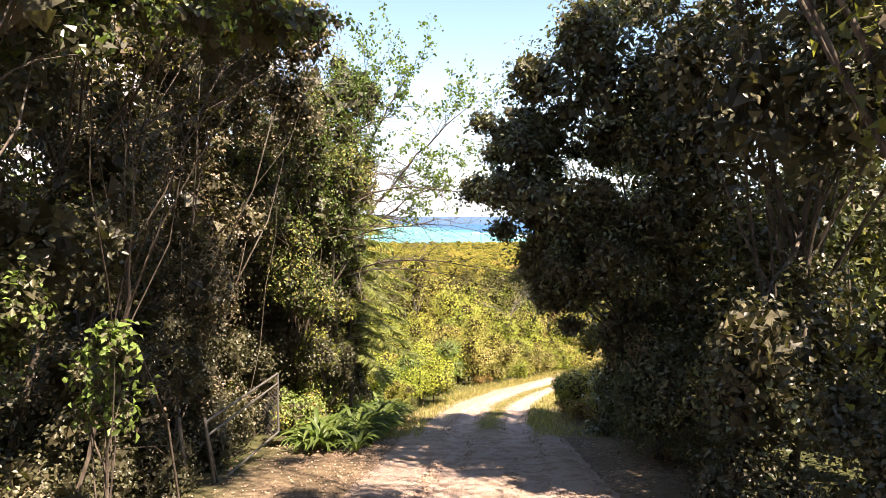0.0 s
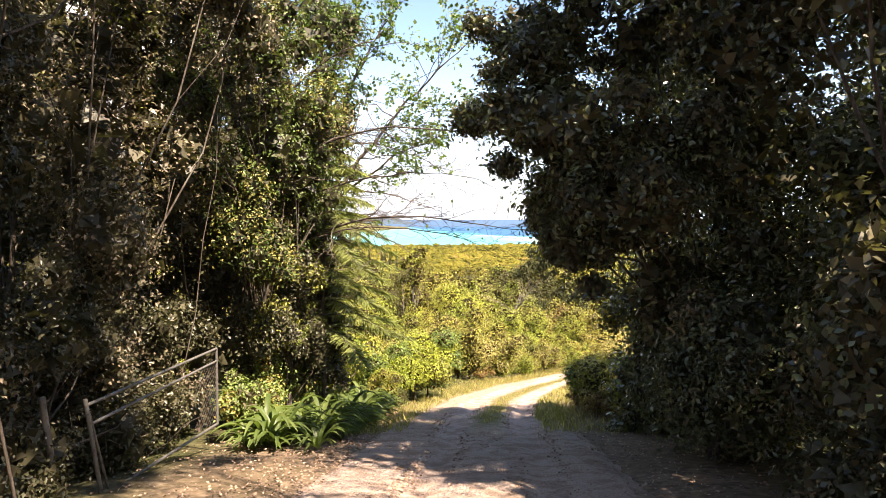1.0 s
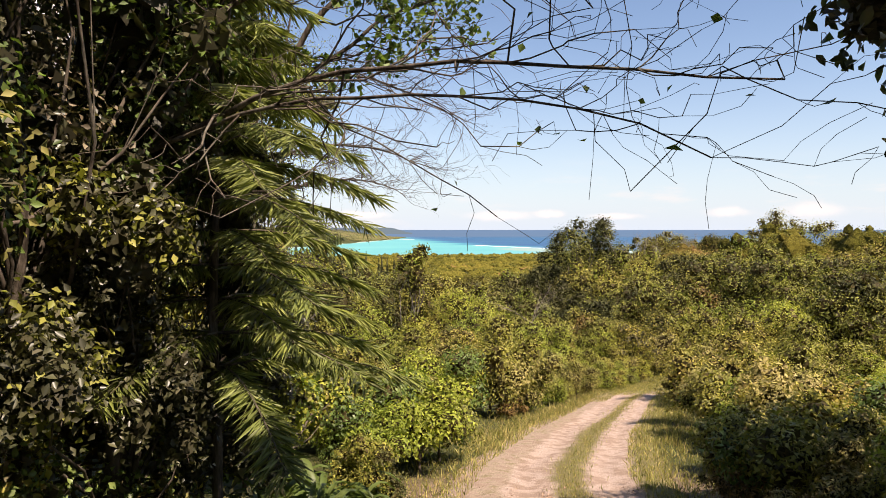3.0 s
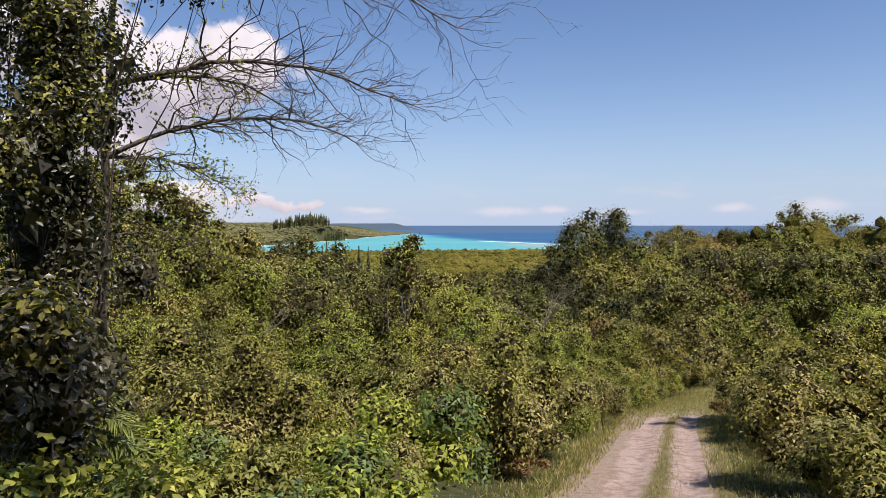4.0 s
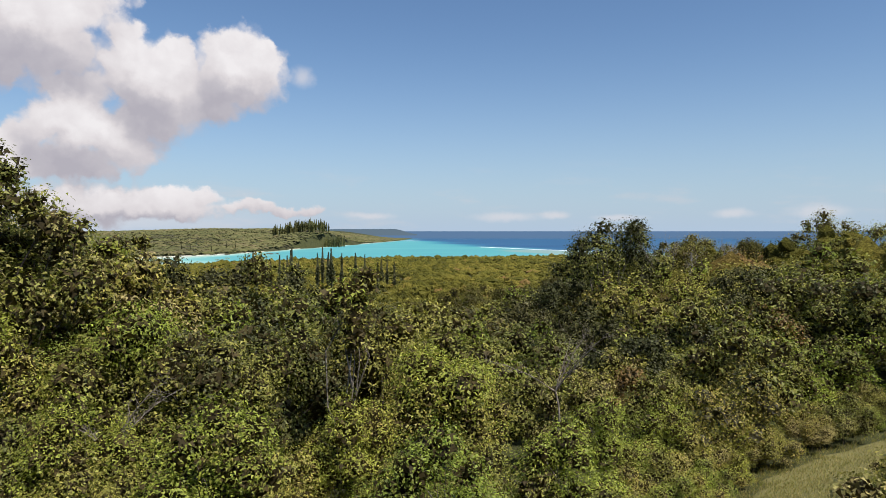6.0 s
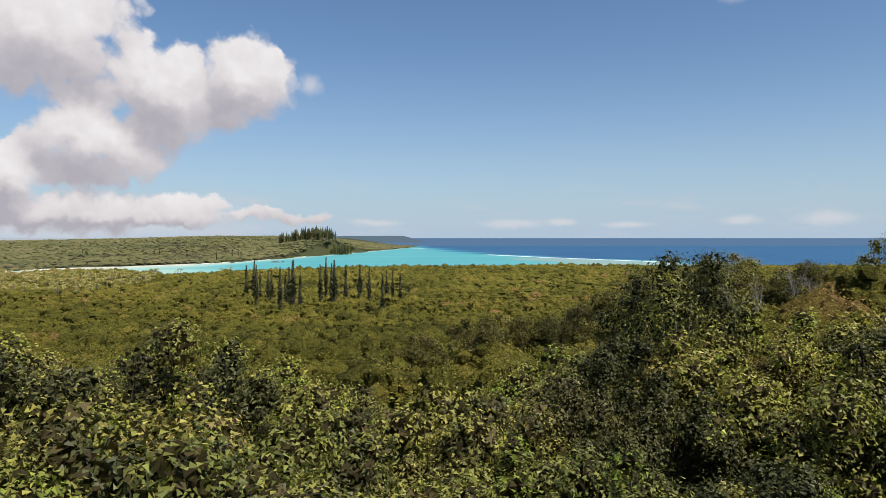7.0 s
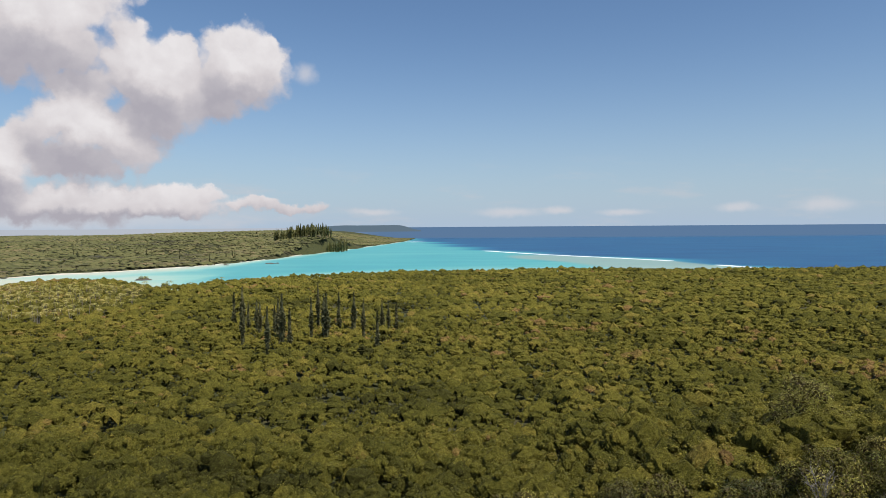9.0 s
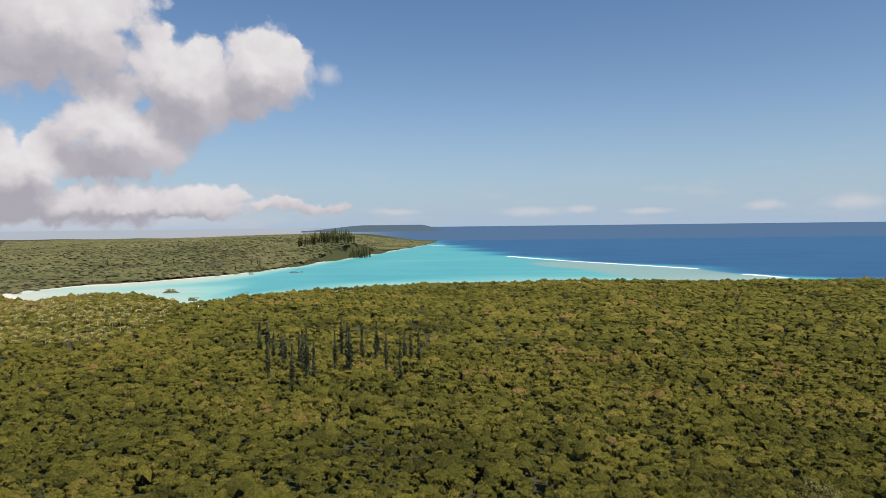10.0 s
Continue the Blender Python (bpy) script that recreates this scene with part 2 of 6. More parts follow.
# leaf sprays deep within a crown, the shade there put into their dark colour
WITHIN = leaf_material("foliage_shade_within", [(0.0, (0.036, 0.029, 0.013)), (0.5, (0.062, 0.048, 0.02)), (1.0, (0.09, 0.066, 0.03))], rough=0.6, through_part=0.3, spec=0.12, lift=1.1, hue_by_tree=0.4)
WITHIN_DEEP = leaf_material("deep_foliage_shade_within", [(0.0, (0.024, 0.026, 0.01)), (1.0, (0.05, 0.046, 0.018))], rough=0.6, through_part=0.15, spec=0.1, lift=0.9)
# inner sprays of thicket and track-side trees, with shade put into the colour
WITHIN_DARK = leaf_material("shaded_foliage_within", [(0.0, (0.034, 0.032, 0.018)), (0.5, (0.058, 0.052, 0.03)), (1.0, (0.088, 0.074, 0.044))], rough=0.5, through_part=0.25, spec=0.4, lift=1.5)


def bark_material(name, dark, light):
    m, N = material(name)
    pos = N.add("ShaderNodeTexCoord").outputs["Object"]
    n1 = N.noise(N.vec("MULTIPLY", pos, (9, 9, 2.2)), 1.6, 5.0, 0.65).outputs["Fac"]
    n2 = N.noise(pos, 1.3, 3.0).outputs["Fac"]
    colour = N.mix(N.span(n1, 0.35, 0.68), (*dark, 1), (*light, 1))
    colour = N.mix(N.math("MULTIPLY", N.span(n2, 0.5, 0.75), 0.5), colour, (0.2, 0.2, 0.16, 1))
    finish(N, colour, 0.85, n1, 0.7, 0.03, spec=0.2)
    return m


BARK = bark_material("bark_brown", (0.045, 0.034, 0.025), (0.15, 0.12, 0.095))
BARK_PALE = bark_material("bark_pale_grey", (0.11, 0.09, 0.07), (0.34, 0.29, 0.24))

BARK_DEAD = bark_material("bleached_dead_wood", (0.15, 0.13, 0.11), (0.36, 0.33, 0.29))

# forest floor
GROUND, N = material("forest_floor")
pos = N.add("ShaderNodeNewGeometry").outputs["Position"]
a, b = N.noise(pos, 0.35, 5.0).outputs["Fac"], N.noise(pos, 6.0, 6.0, 0.7).outputs["Fac"]
colour = N.ramp(b, [(0.3, (0.05, 0.038, 0.022)), (0.5, (0.16, 0.112, 0.075)), (0.72, (0.33, 0.245, 0.175))])
colour = N.mix(N.math("MULTIPLY", N.span(a, 0.45, 0.65), 0.6), colour, (0.12, 0.09, 0.05, 1))
scrub = N.ramp(b, [(0.3, (0.022, 0.026, 0.01)), (0.5, (0.05, 0.055, 0.018)), (0.72, (0.1, 0.095, 0.035))])
bare = N.add("ShaderNodeAttribute", attribute_name="bare").outputs["Fac"]
colour = N.mix(N.span(N.math("ADD", bare, N.math("MULTIPLY", N.math("SUBTRACT", a, 0.5), 0.6)), 0.3, 0.7), scrub, colour)
finish(N, colour, 0.95, b, 0.8, 0.05, spec=0.2)

# coastal plain seen far off, between the crowns
PLAIN, N = material("scrub_floor")
pos = N.add("ShaderNodeNewGeometry").outputs["Position"]
a, b = N.noise(pos, 0.006, 5.0, 0.6).outputs["Fac"], N.noise(pos, 0.22, 6.0, 0.7).outputs["Fac"]
colour = N.ramp(b, [(0.3, (0.022, 0.028, 0.012)), (0.5, (0.05, 0.055, 0.018)), (0.72, (0.085, 0.08, 0.03))])
colour = N.mix(N.math("MULTIPLY", N.span(a, 0.5, 0.66), 0.7), colour, (0.09, 0.075, 0.035, 1))
finish(N, colour, 0.9, b, 0.8, 1.5, spec=0.2)

# coral sand
SAND, N = material("coral_sand")
pos = N.add("ShaderNodeNewGeometry").outputs["Position"]
b = N.noise(pos, 0.4, 5.0).outputs["Fac"]
finish(N, N.ramp(b, [(0.3, (0.5, 0.44, 0.34)), (0.7, (0.72, 0.66, 0.55))]), 0.9, b, 0.3, 0.1)

# the track: pale gravel in two wheel ruts, grass and litter between and beside them
TRACK, N = material("gravel_track")
pos = N.add("ShaderNodeNewGeometry").outputs["Position"]
across = N.add("ShaderNodeAttribute", attribute_name="across").outputs["Fac"]
wob = N.math("MULTIPLY", N.math("SUBTRACT", N.noise(pos, 0.9, 5.0, 0.65).outputs["Fac"], 0.5), 0.7)
u = N.math("ABSOLUTE", N.math("ADD", across, wob))
rut = N.math("SUBTRACT", 1.0, N.span(N.math("SUBTRACT", N.math("ABSOLUTE", N.math("SUBTRACT", u, 0.78)), N.math("MULTIPLY", N.add("ShaderNodeAttribute", attribute_name="worn").outputs["Fac"], 0.16)), 0.28, 0.62))
fine, big = N.noise(pos, 38.0, 5.0, 0.7).outputs["Fac"], N.noise(pos, 2.6, 5.0, 0.65).outputs["Fac"]
stone = N.add("ShaderNodeTexVoronoi", feature="F1")
N.put(stone.inputs["Vector"], pos)
stone.inputs["Scale"].default_value = 26.0
gravel = N.ramp(fine, [(0.28, (0.25, 0.18, 0.145)), (0.5, (0.41, 0.31, 0.26)), (0.7, (0.58, 0.47, 0.4))])
gravel = N.mix(N.math("MULTIPLY", N.span(big, 0.42, 0.6), 0.75), gravel, (0.24, 0.165, 0.12, 1))
verge = N.ramp(fine, [(0.3, (0.075, 0.06, 0.03)), (0.5, (0.15, 0.13, 0.05)), (0.7, (0.27, 0.22, 0.12))])
shoulder = N.math("MULTIPLY", N.span(N.math("ADD", across, N.math("MULTIPLY", wob, 1.6)), -0.9, -1.3), N.span(big, 0.35, 0.55, 0.25, 0.9))
rut = N.math("MAXIMUM", rut, shoulder)
rut = N.math("MAXIMUM", rut, N.math("SUBTRACT", 0.92, N.add("ShaderNodeAttribute", attribute_name="strip").outputs["Fac"]))
grassy = N.add("ShaderNodeAttribute", attribute_name="grassy").outputs["Fac"]
rut = N.math("MULTIPLY", rut, N.span(N.math("ADD", grassy, N.math("MULTIPLY", wob, 2.4)), 0.8, 0.3))
verge = N.mix(N.span(grassy, 0.3, 0.8), verge, N.ramp(fine, [(0.3, (0.11, 0.105, 0.035)), (0.7, (0.24, 0.21, 0.085))]))
colour = N.mix(N.math("MULTIPLY", rut, N.span(big, 0.2, 0.5, 0.75, 1.0)), verge, gravel)
finish(N, colour, 0.95, N.math("ADD", fine, N.math("MULTIPLY", stone.outputs["Distance"], 1.2)), 0.8, 0.025, spec=0.15)

# sea: turquoise over sand in the lagoon, pale reef flat, deep blue outside
WATER, N = material("lagoon_and_ocean")
pos = N.add("ShaderNodeNewGeometry").outputs["Position"]
deep = N.add("ShaderNodeAttribute", attribute_name="deep").outputs["Fac"]
reef = N.add("ShaderNodeAttribute", attribute_name="reef").outputs["Fac"]
foam = N.add("ShaderNodeAttribute", attribute_name="foam").outputs["Fac"]
streak = N.noise(N.vec("MULTIPLY", pos, (0.35, 1.0, 1.0)), 0.012, 5.0, 0.6).outputs["Fac"]
wobble = N.math("MULTIPLY", N.math("SUBTRACT", streak, 0.5), 0.36)
d = N.math("ADD", deep, wobble)
colour = N.ramp(d, [(0.0, (0.47, 0.5, 0.4)), (0.12, (0.25, 0.47, 0.41)), (0.35, (0.09, 0.34, 0.345)), (0.6, (0.04, 0.22, 0.29)), (0.82, (0.03, 0.13, 0.23)), (1.0, (0.022, 0.08, 0.175))])
colour = N.mix(N.math("MULTIPLY", N.span(N.math("ADD", reef, wobble), 0.25, 0.7), 0.72), colour, (0.27, 0.33, 0.28, 1))
white = N.span(N.math("ADD", foam, N.math("MULTIPLY", N.math("SUBTRACT", N.noise(pos, 0.05, 4.0, 0.7).outputs["Fac"], 0.5), 0.9)), 0.42, 0.6)
colour = N.mix(white, colour, (0.85, 0.87, 0.86, 1))
ripple = N.noise(pos, 0.3, 5.0, 0.65).outputs["Fac"]
finish(N, colour, 0.5, ripple, 0.25, 0.6, spec=0.16)

METAL, N = material("galvanised_pipe")
pos = N.add("ShaderNodeTexCoord").outputs["Object"]
a = N.noise(pos, 14.0, 5.0, 0.7).outputs["Fac"]
colour = N.mix(N.span(a, 0.52, 0.7), (0.15, 0.142, 0.13, 1), (0.06, 0.04, 0.028, 1))
finish(N, colour, N.span(a, 0.4, 0.7, 0.42, 0.85), a, 0.3, 0.004, metal=0.35)
WIRE, N = material("rusty_wire")
pos = N.add("ShaderNodeTexCoord").outputs["Object"]
a = N.noise(pos, 25.0, 3.0).outputs["Fac"]
finish(N, N.mix(N.span(a, 0.4, 0.6), (0.085, 0.08, 0.07, 1), (0.075, 0.046, 0.03, 1)), 0.6, metal=0.3)
STONE, N = material("pale_coral_stone")
pos = N.add("ShaderNodeTexCoord").outputs["Object"]
a = N.noise(pos, 9.0, 5.0, 0.7).outputs["Fac"]
finish(N, N.ramp(a, [(0.3, (0.28, 0.24, 0.19)), (0.7, (0.58, 0.52, 0.44))]), 0.9, a, 0.6, 0.02, spec=0.2)
ROCK, N = material("coral_rock")
pos = N.add("ShaderNodeNewGeometry").outputs["Position"]
a = N.noise(pos, 0.5, 6.0, 0.7).outputs["Fac"]
finish(N, N.ramp(a, [(0.3, (0.035, 0.032, 0.026)), (0.7, (0.16, 0.14, 0.11))]), 0.95, a, 0.9, 0.5)


# ---- geometry helpers ----
def build_mesh(name, chunks, mats, attributes=None, smooth=False):
    """chunks: (verts n x 3, faces m x k, material index). One mesh, written straight into its arrays."""
    me = bpy.data.meshes.new(name)
    vs, loops, starts, mi, n, at = [], [], [], [], 0, 0
    for v, f, k in chunks:
        vs.append(v)
        loops.append((f + n).ravel())
        starts.append(at + np.arange(len(f)) * f.shape[1])
        mi.append(np.full(len(f), k))
        n += len(v)
        at += f.size
    v, lo, st, mi = np.concatenate(vs), np.concatenate(loops), np.concatenate(starts), np.concatenate(mi)
    me.vertices.add(n)
    me.vertices.foreach_set("co", v.astype(np.float32).ravel())
    me.loops.add(at)
    me.loops.foreach_set("vertex_index", lo.astype(np.int32))
    me.polygons.add(len(st))
    me.polygons.foreach_set("loop_start", st.astype(np.int32))
    for m in mats:
        me.materials.append(m)
    me.polygons.foreach_set("material_index", mi.astype(np.int32))
    me.polygons.foreach_set("use_smooth", np.full(len(st), smooth))
    for key, value in (attributes or {}).items():
        me.attributes.new(key, "FLOAT", "POINT").data.foreach_set("value", value.astype(np.float32))
    me.update(calc_edges=True)
    return me


def part(name, me, parent, label=""):
    ob = new(name, me)
    ob.parent = parent
    return tagged(ob, label)


def thing(name, m, label, category, group="", kind=""):
    ob = new(name)
    ob.empty_display_size = 0.2
    ob.matrix_world = m
    return tagged(ob, label, category, group, kind)


def unit(v):
    return v / np.maximum(np.linalg.norm(v, axis=-1, keepdims=True), 1e-9)


def leaves(at, out, size, gen, width=0.42, droop=0.25, fold=0.18, spread=0.9, plain=False, face=False, fine=False):
    """Leaves at the points: two folded triangles each, or one (plain). They point along out, or with face turn their upper side that way."""
    n = len(at)
    if face:
        up = unit(out * 0.75 + np.array((0, 0, 0.45)) + gen.normal(0, spread * 0.55, (n, 3)))
        along = unit(np.cross(up, gen.normal(0, 1, (n, 3))) - np.array((0, 0, droop)))
        side = unit(np.cross(along, up))
        up = np.cross(side, along)
    else:
        along = unit(out + gen.normal(0, spread, (n, 3)) - np.array((0, 0, droop)))
        side = unit(np.cross(along, gen.normal(0, 1, (n, 3)) * 0.8 + np.array((0, 0, 1.0))))
        up = np.cross(side, along)
    s = (np.asarray(size) * gen.uniform(0.6, 1.3, n))[:, None]
    tip = at + along * s
    if plain:
        v = np.stack((at - side * s * width, at + side * s * width, tip), 1).reshape(-1, 3)
        return v, np.arange(3 * n).reshape(-1, 3)
    if fine:
        a, b = at + along * s * 0.28 + up * s * fold * 0.8, at + along * s * 0.66 + up * s * fold * 0.7
        v = np.stack((at, a + side * s * width * 0.85, b + side * s * width * 0.8, tip, b - side * s * width * 0.8, a - side * s * width * 0.85), 1).reshape(-1, 3)
        k = np.arange(n)[:, None] * 6
        return v, np.concatenate((k + [0, 1, 2, 3], k + [0, 3, 4, 5]), 1).reshape(-1, 4)
    mid = at + along * s * 0.45 + up * s * fold
    v = np.stack((at, mid + side * s * width, tip, mid - side * s * width), 1).reshape(-1, 3)
    k = np.arange(n)[:, None] * 4
    f = np.concatenate((k + [0, 1, 2], k + [0, 2, 3]), 1).reshape(-1, 3)
    return v, f


def tube(points, radii, sides=6):
    """A tapered limb through the points."""
    p = np.asarray(points, float)
    r = np.asarray(radii, float)
    t = unit(np.gradient(p, axis=0))
    ref = np.array((0.13, 0.21, 0.97)) if abs(t[:, 2]).mean() < 0.8 else np.array((0.97, 0.21, 0.13))
    a = unit(np.cross(t, ref))
    b = np.cross(t, a)
    ang = np.arange(sides) / sides * 2 * np.pi
    ring = a[:, None] * np.cos(ang)[None, :, None] + b[:, None] * np.sin(ang)[None, :, None]
    v = (p[:, None] + ring * r[:, None, None]).reshape(-1, 3)
    i, j = np.meshgrid(np.arange(len(p) - 1), np.arange(sides), indexing="ij")
    q = np.stack((i * sides + j, i * sides + (j + 1) % sides, (i + 1) * sides + (j + 1) % sides, (i + 1) * sides + j), -1).reshape(-1, 4)
    return v, q


def limb(start, end, r0, r1, gen, bend=0.12, n=6, sides=6):
    s, e = np.asarray(start, float), np.asarray(end, float)
    k = np.linspace(0, 1, n)[:, None]
    length = np.linalg.norm(e - s)
    w = np.cumsum(gen.normal(0, bend * length / n, (n, 3)), 0) * np.sin(k * np.pi) ** 0.5
    pts = s + (e - s) * k + w
    return pts, np.linspace(r0, r1, n), sides


def shell_points(centre, radii, n, gen, inner=0.6, low=-0.55):
    """Points in the outer skin of a lumpy ellipsoid, with their outward ways."""
    d = unit(gen.normal(0, 1, (n * 2, 3)))
    d = d[d[:, 2] > low][:n]
    k = gen.uniform(inner, 1.06, (len(d), 1)) * (1 + 0.22 * smooth_noise(d * 2.6, 1.0, float(gen.uniform(0, 9)))[:, None])
    return np.asarray(centre) + d * k * np.asarray(radii), d


def ico(level):
    bm = bmesh.new()
    bmesh.ops.create_icosphere(bm, subdivisions=level, radius=1)
    v = np.array([x.co[:] for x in bm.verts])
    f = np.array([[x.index for x in y.verts] for y in bm.faces])
    bm.free()
    return v, f


ICO1, ICO2 = ico(1), ico(2)


def smooth_noise(v, scale, seed=0.0):
    """A cheap wavy field from a few sines, -1 to 1."""
    x, y, z = v[..., 0] / scale + seed, v[..., 1] / scale - seed * 1.7, v[..., 2] / scale + seed * 0.6
    return (np.sin(x * 1.7 + np.sin(y * 1.3 + z)) + np.sin(y * 2.1 + np.sin(z * 1.9 - x * 0.7)) + np.sin(z * 1.6 + np.sin(x * 1.1 + y * 2.3))) / 3


# ---- the lie of the land ----
ROAD_Y = [-40, -5, 10, 19, 25, 31.6, 36, 41, 46, 50, 53, 58, 62, 66, 71, 90]
ROAD_X = [0.6, 1.0, 1.15, 1.65, 2.6, 4.5, 6.1, 7.8, 9.5, 11.0, 12.6, 16.0, 19.6, 25.0, 33.0, 66.0]
FALL_Y = [-400, -40, -1, 10, 20, 31, 55, 90, 130, 170, 220, 260, 320, 420, 1200, 9000]
FALL_Z = [10, 6.0, 0.2, -1.75, -3.85, -6.0, -11.0, -16.5, -21.5, -25.5, -31.0, -36.0, -40.5, -43.5, -45.0, -45.0]


def road_x(y):
    return np.interp(y, ROAD_Y, ROAD_X)


def hill(x, y):
    z = np.interp(y, FALL_Y, FALL_Z)
    for dy in (-6.0, -3.0, 3.0, 6.0):
        z = z + np.interp(y + dy, FALL_Y, FALL_Z)
    z = z / 5
    z = z + 14 * np.exp(-((x - 68) / 48) ** 2 - ((y - 165) / 85) ** 2)
    z = z + 6.0 * np.exp(-((x + 30) / 15) ** 2 - ((y - 62) / 24) ** 2)
    off = np.abs(x - road_x(y))
    wave = 0.25 * np.sin(x * 0.31 + 1.3) * np.sin(y * 0.23) + 0.12 * np.sin(x * 0.83) * np.sin(y * 0.71 + 2)
    return z + wave * np.clip((off - 1.8) / 3, 0, 1)


# the coast: near shore, the low land across the lagoon, and the reef
def shore_near(x):
    return np.interp(x, [-5000, -720, -660, -600, -562, -552, -540, -511, -452, -375, -345, -326, -316, -261, -208, -166, -86, 9, 137, 305, 478, 618, 1000, 5000],
                     [1030, 1030, 968, 918, 897, 945, 985, 1005, 970, 890, 848, 912, 945, 998, 1050, 1072, 1113, 1125, 1170, 1140, 1145, 1150, 1190, 1800])


def shore_far(x):
    return np.interp(x, [-5000, -900, -722, -716, -690, -616, -525, -470, -430, -381, -348, -302, -270], [900, 900, 1040, 1112, 1204, 1264, 1434, 1660, 2085, 2443, 2826, 3354, 3877])


def reef_x(y):
    return np.interp(y, [1150, 1277, 1369, 1537, 1580, 1727, 1908, 2170, 2600, 3494, 3753, 5000], [620, 526, 490, 462, 439, 346, 231, 107, -20, -150, -261, -330])


def step(v):
    v = np.clip(v, 0, 1)
    return v * v * (3 - 2 * v)


def land(x, y):
    """Height of the ground everywhere, the sea bed included."""
    near = hill(x, y)
    over = -47.5 + 58 * step((y - 1250) / 1700) * step((-x - 300) / 650) * (1 - 0.42 * step((-x - 800) / 1300)) + 44 * np.exp(-((x + 450) / 130) ** 2 - ((y - 2260) / 260) ** 2) + 2.5 * np.sin(x / 90) * np.sin(y / 130)
    far_side = (x < -270) & (y > shore_far(x)) & (y > shore_near(x) - 40)
    inland = np.minimum(shore_near(x) - y, 60) / 60
    z = np.where(y < shore_near(x), np.where(y > 700, np.minimum(near, SEA + 0.3 + 4.7 * step(inland * 2) + 3.5 * np.exp(-((x + 540) / 130) ** 2 - ((y - 790) / 55) ** 2)), near), SEA - 4)
    return np.where(far_side, np.maximum(over, SEA + 0.6), z)


# ---- ground, sea, track ----
def stretch(*runs):
    out = [np.arange(a, b, s) for a, b, s in runs]
    return np.concatenate(out + [[runs[-1][1]]])


def sheet(xs, ys, height):
    X, Y = np.meshgrid(xs, ys, indexing="xy")
    v = np.stack((X, Y, height(X, Y)), -1).reshape(-1, 3)
    i, j = np.meshgrid(np.arange(len(ys) - 1), np.arange(len(xs) - 1), indexing="ij")
    a = i * len(xs) + j
    return v, np.stack((a, a + 1, a + len(xs) + 1, a + len(xs)), -1).reshape(-1, 4)


GX = stretch((-4800, -800, 160), (-800, -80, 30), (-80, -16, 4), (-16, 26, 1.0), (26, 80, 4), (80, 800, 36), (800, 4800, 250))
GY = stretch((-3000, -60, 140), (-60, -12, 5), (-12, 70, 1.0), (70, 130, 4), (130, 500, 12), (500, 1300, 18), (1300, 4700, 60))
v, f = sheet(GX, GY, lambda x, y: land(x, y) - np.where(np.abs(x - road_x(y)) < 2.2, 0.07, 0.0) * (y < 80))
far_face = (v[f][:, :, 1].mean(1) > 128).astype(int)
me = build_mesh("ground", [(v, f[far_face == 0], 0), (np.zeros((0, 3)), f[far_face == 1] - len(v), 1)], [GROUND, PLAIN], {"bare": np.exp(-((v[:, 0] - road_x(v[:, 1])) / 5.5) ** 2) * step((30 - v[:, 1]) / 9)}, smooth=True)
tagged(new("ground", me), "leaf-strewn forest floor sloping down to a coastal plain", "ground", kind="structure")

SX = stretch((-4700, -900, 240), (-900, -300, 20), (-300, 640, 9), (640, 4700, 240))
SY = stretch((760, 1260, 20), (1260, 2260, 9), (2260, 4700, 60))
v, f = sheet(SX, SY, lambda x, y: x * 0 + SEA)
x, y = v[:, 0], v[:, 1]
outside = x - reef_x(y)
edge = np.minimum(np.abs(y - shore_near(x)) * 0.8, np.where(x < -270, np.abs(y - shore_far(x)) * 0.55, 900))
inside_depth = 0.03 + 0.34 * step(edge / np.where(x < -380, 330, 210))
deep = inside_depth + (0.96 - inside_depth) * step((outside + 60 + 40 * np.sin(y / 70)) / 190)
reef = step((outside + 330) / 200) * step((40 - outside) / 80) * step((2050 - y) / 400) * step((x - 30) / 160)
crest = 1.3 * np.exp(-(outside / 15) ** 2) * ((y > 1525) & (y < 2210)) * (0.85 + 0.25 * np.sin(y / 37) * np.sin(y / 11))
crest = np.maximum(crest, 1.0 * np.exp(-((outside - 12) / 13) ** 2) * ((y > 1270) & (y < 1372)))
crest = np.maximum(crest, 0.85 * np.exp(-((x + 215) / 70) ** 2 - ((y - 3560) / 60) ** 2))
crest = np.maximum(crest, 0.5 * np.exp(-((edge - 4) / 7) ** 2) * (x < -270) * (y > shore_near(x) + 20))
tagged(new("sea", build_mesh("sea", [(v, f, 0)], [WATER], {"deep": deep, "reef": reef, "foam": crest})), "turquoise lagoon behind a white surf line and deep blue ocean", "sea", kind="structure")

# pale beaches along the lagoon
def strip(name, xs, line, near_off, far_off, z0, z1, mat, label):
    y = line(xs)
    wob = 3 * np.sin(xs / 17) + 2 * np.sin(xs / 5.3)
    a = np.stack((xs, y + near_off + wob, xs * 0 + z0), -1)
    b = np.stack((xs, y + far_off + wob * 0.4, xs * 0 + z1), -1)
    m = np.stack((xs, (a[:, 1] + b[:, 1]) / 2, xs * 0 + (z0 + z1) / 2 + 0.3), -1)
    n = len(xs)
    k = np.arange(n - 1)[:, None]
    f = np.concatenate((k + [0, 1, n + 1, n], k + [n, n + 1, 2 * n + 1, 2 * n]))
    tagged(new(name, build_mesh(name, [(np.concatenate((a, m, b)), f, 0)], [mat], smooth=True)), label, "beach", kind="structure")


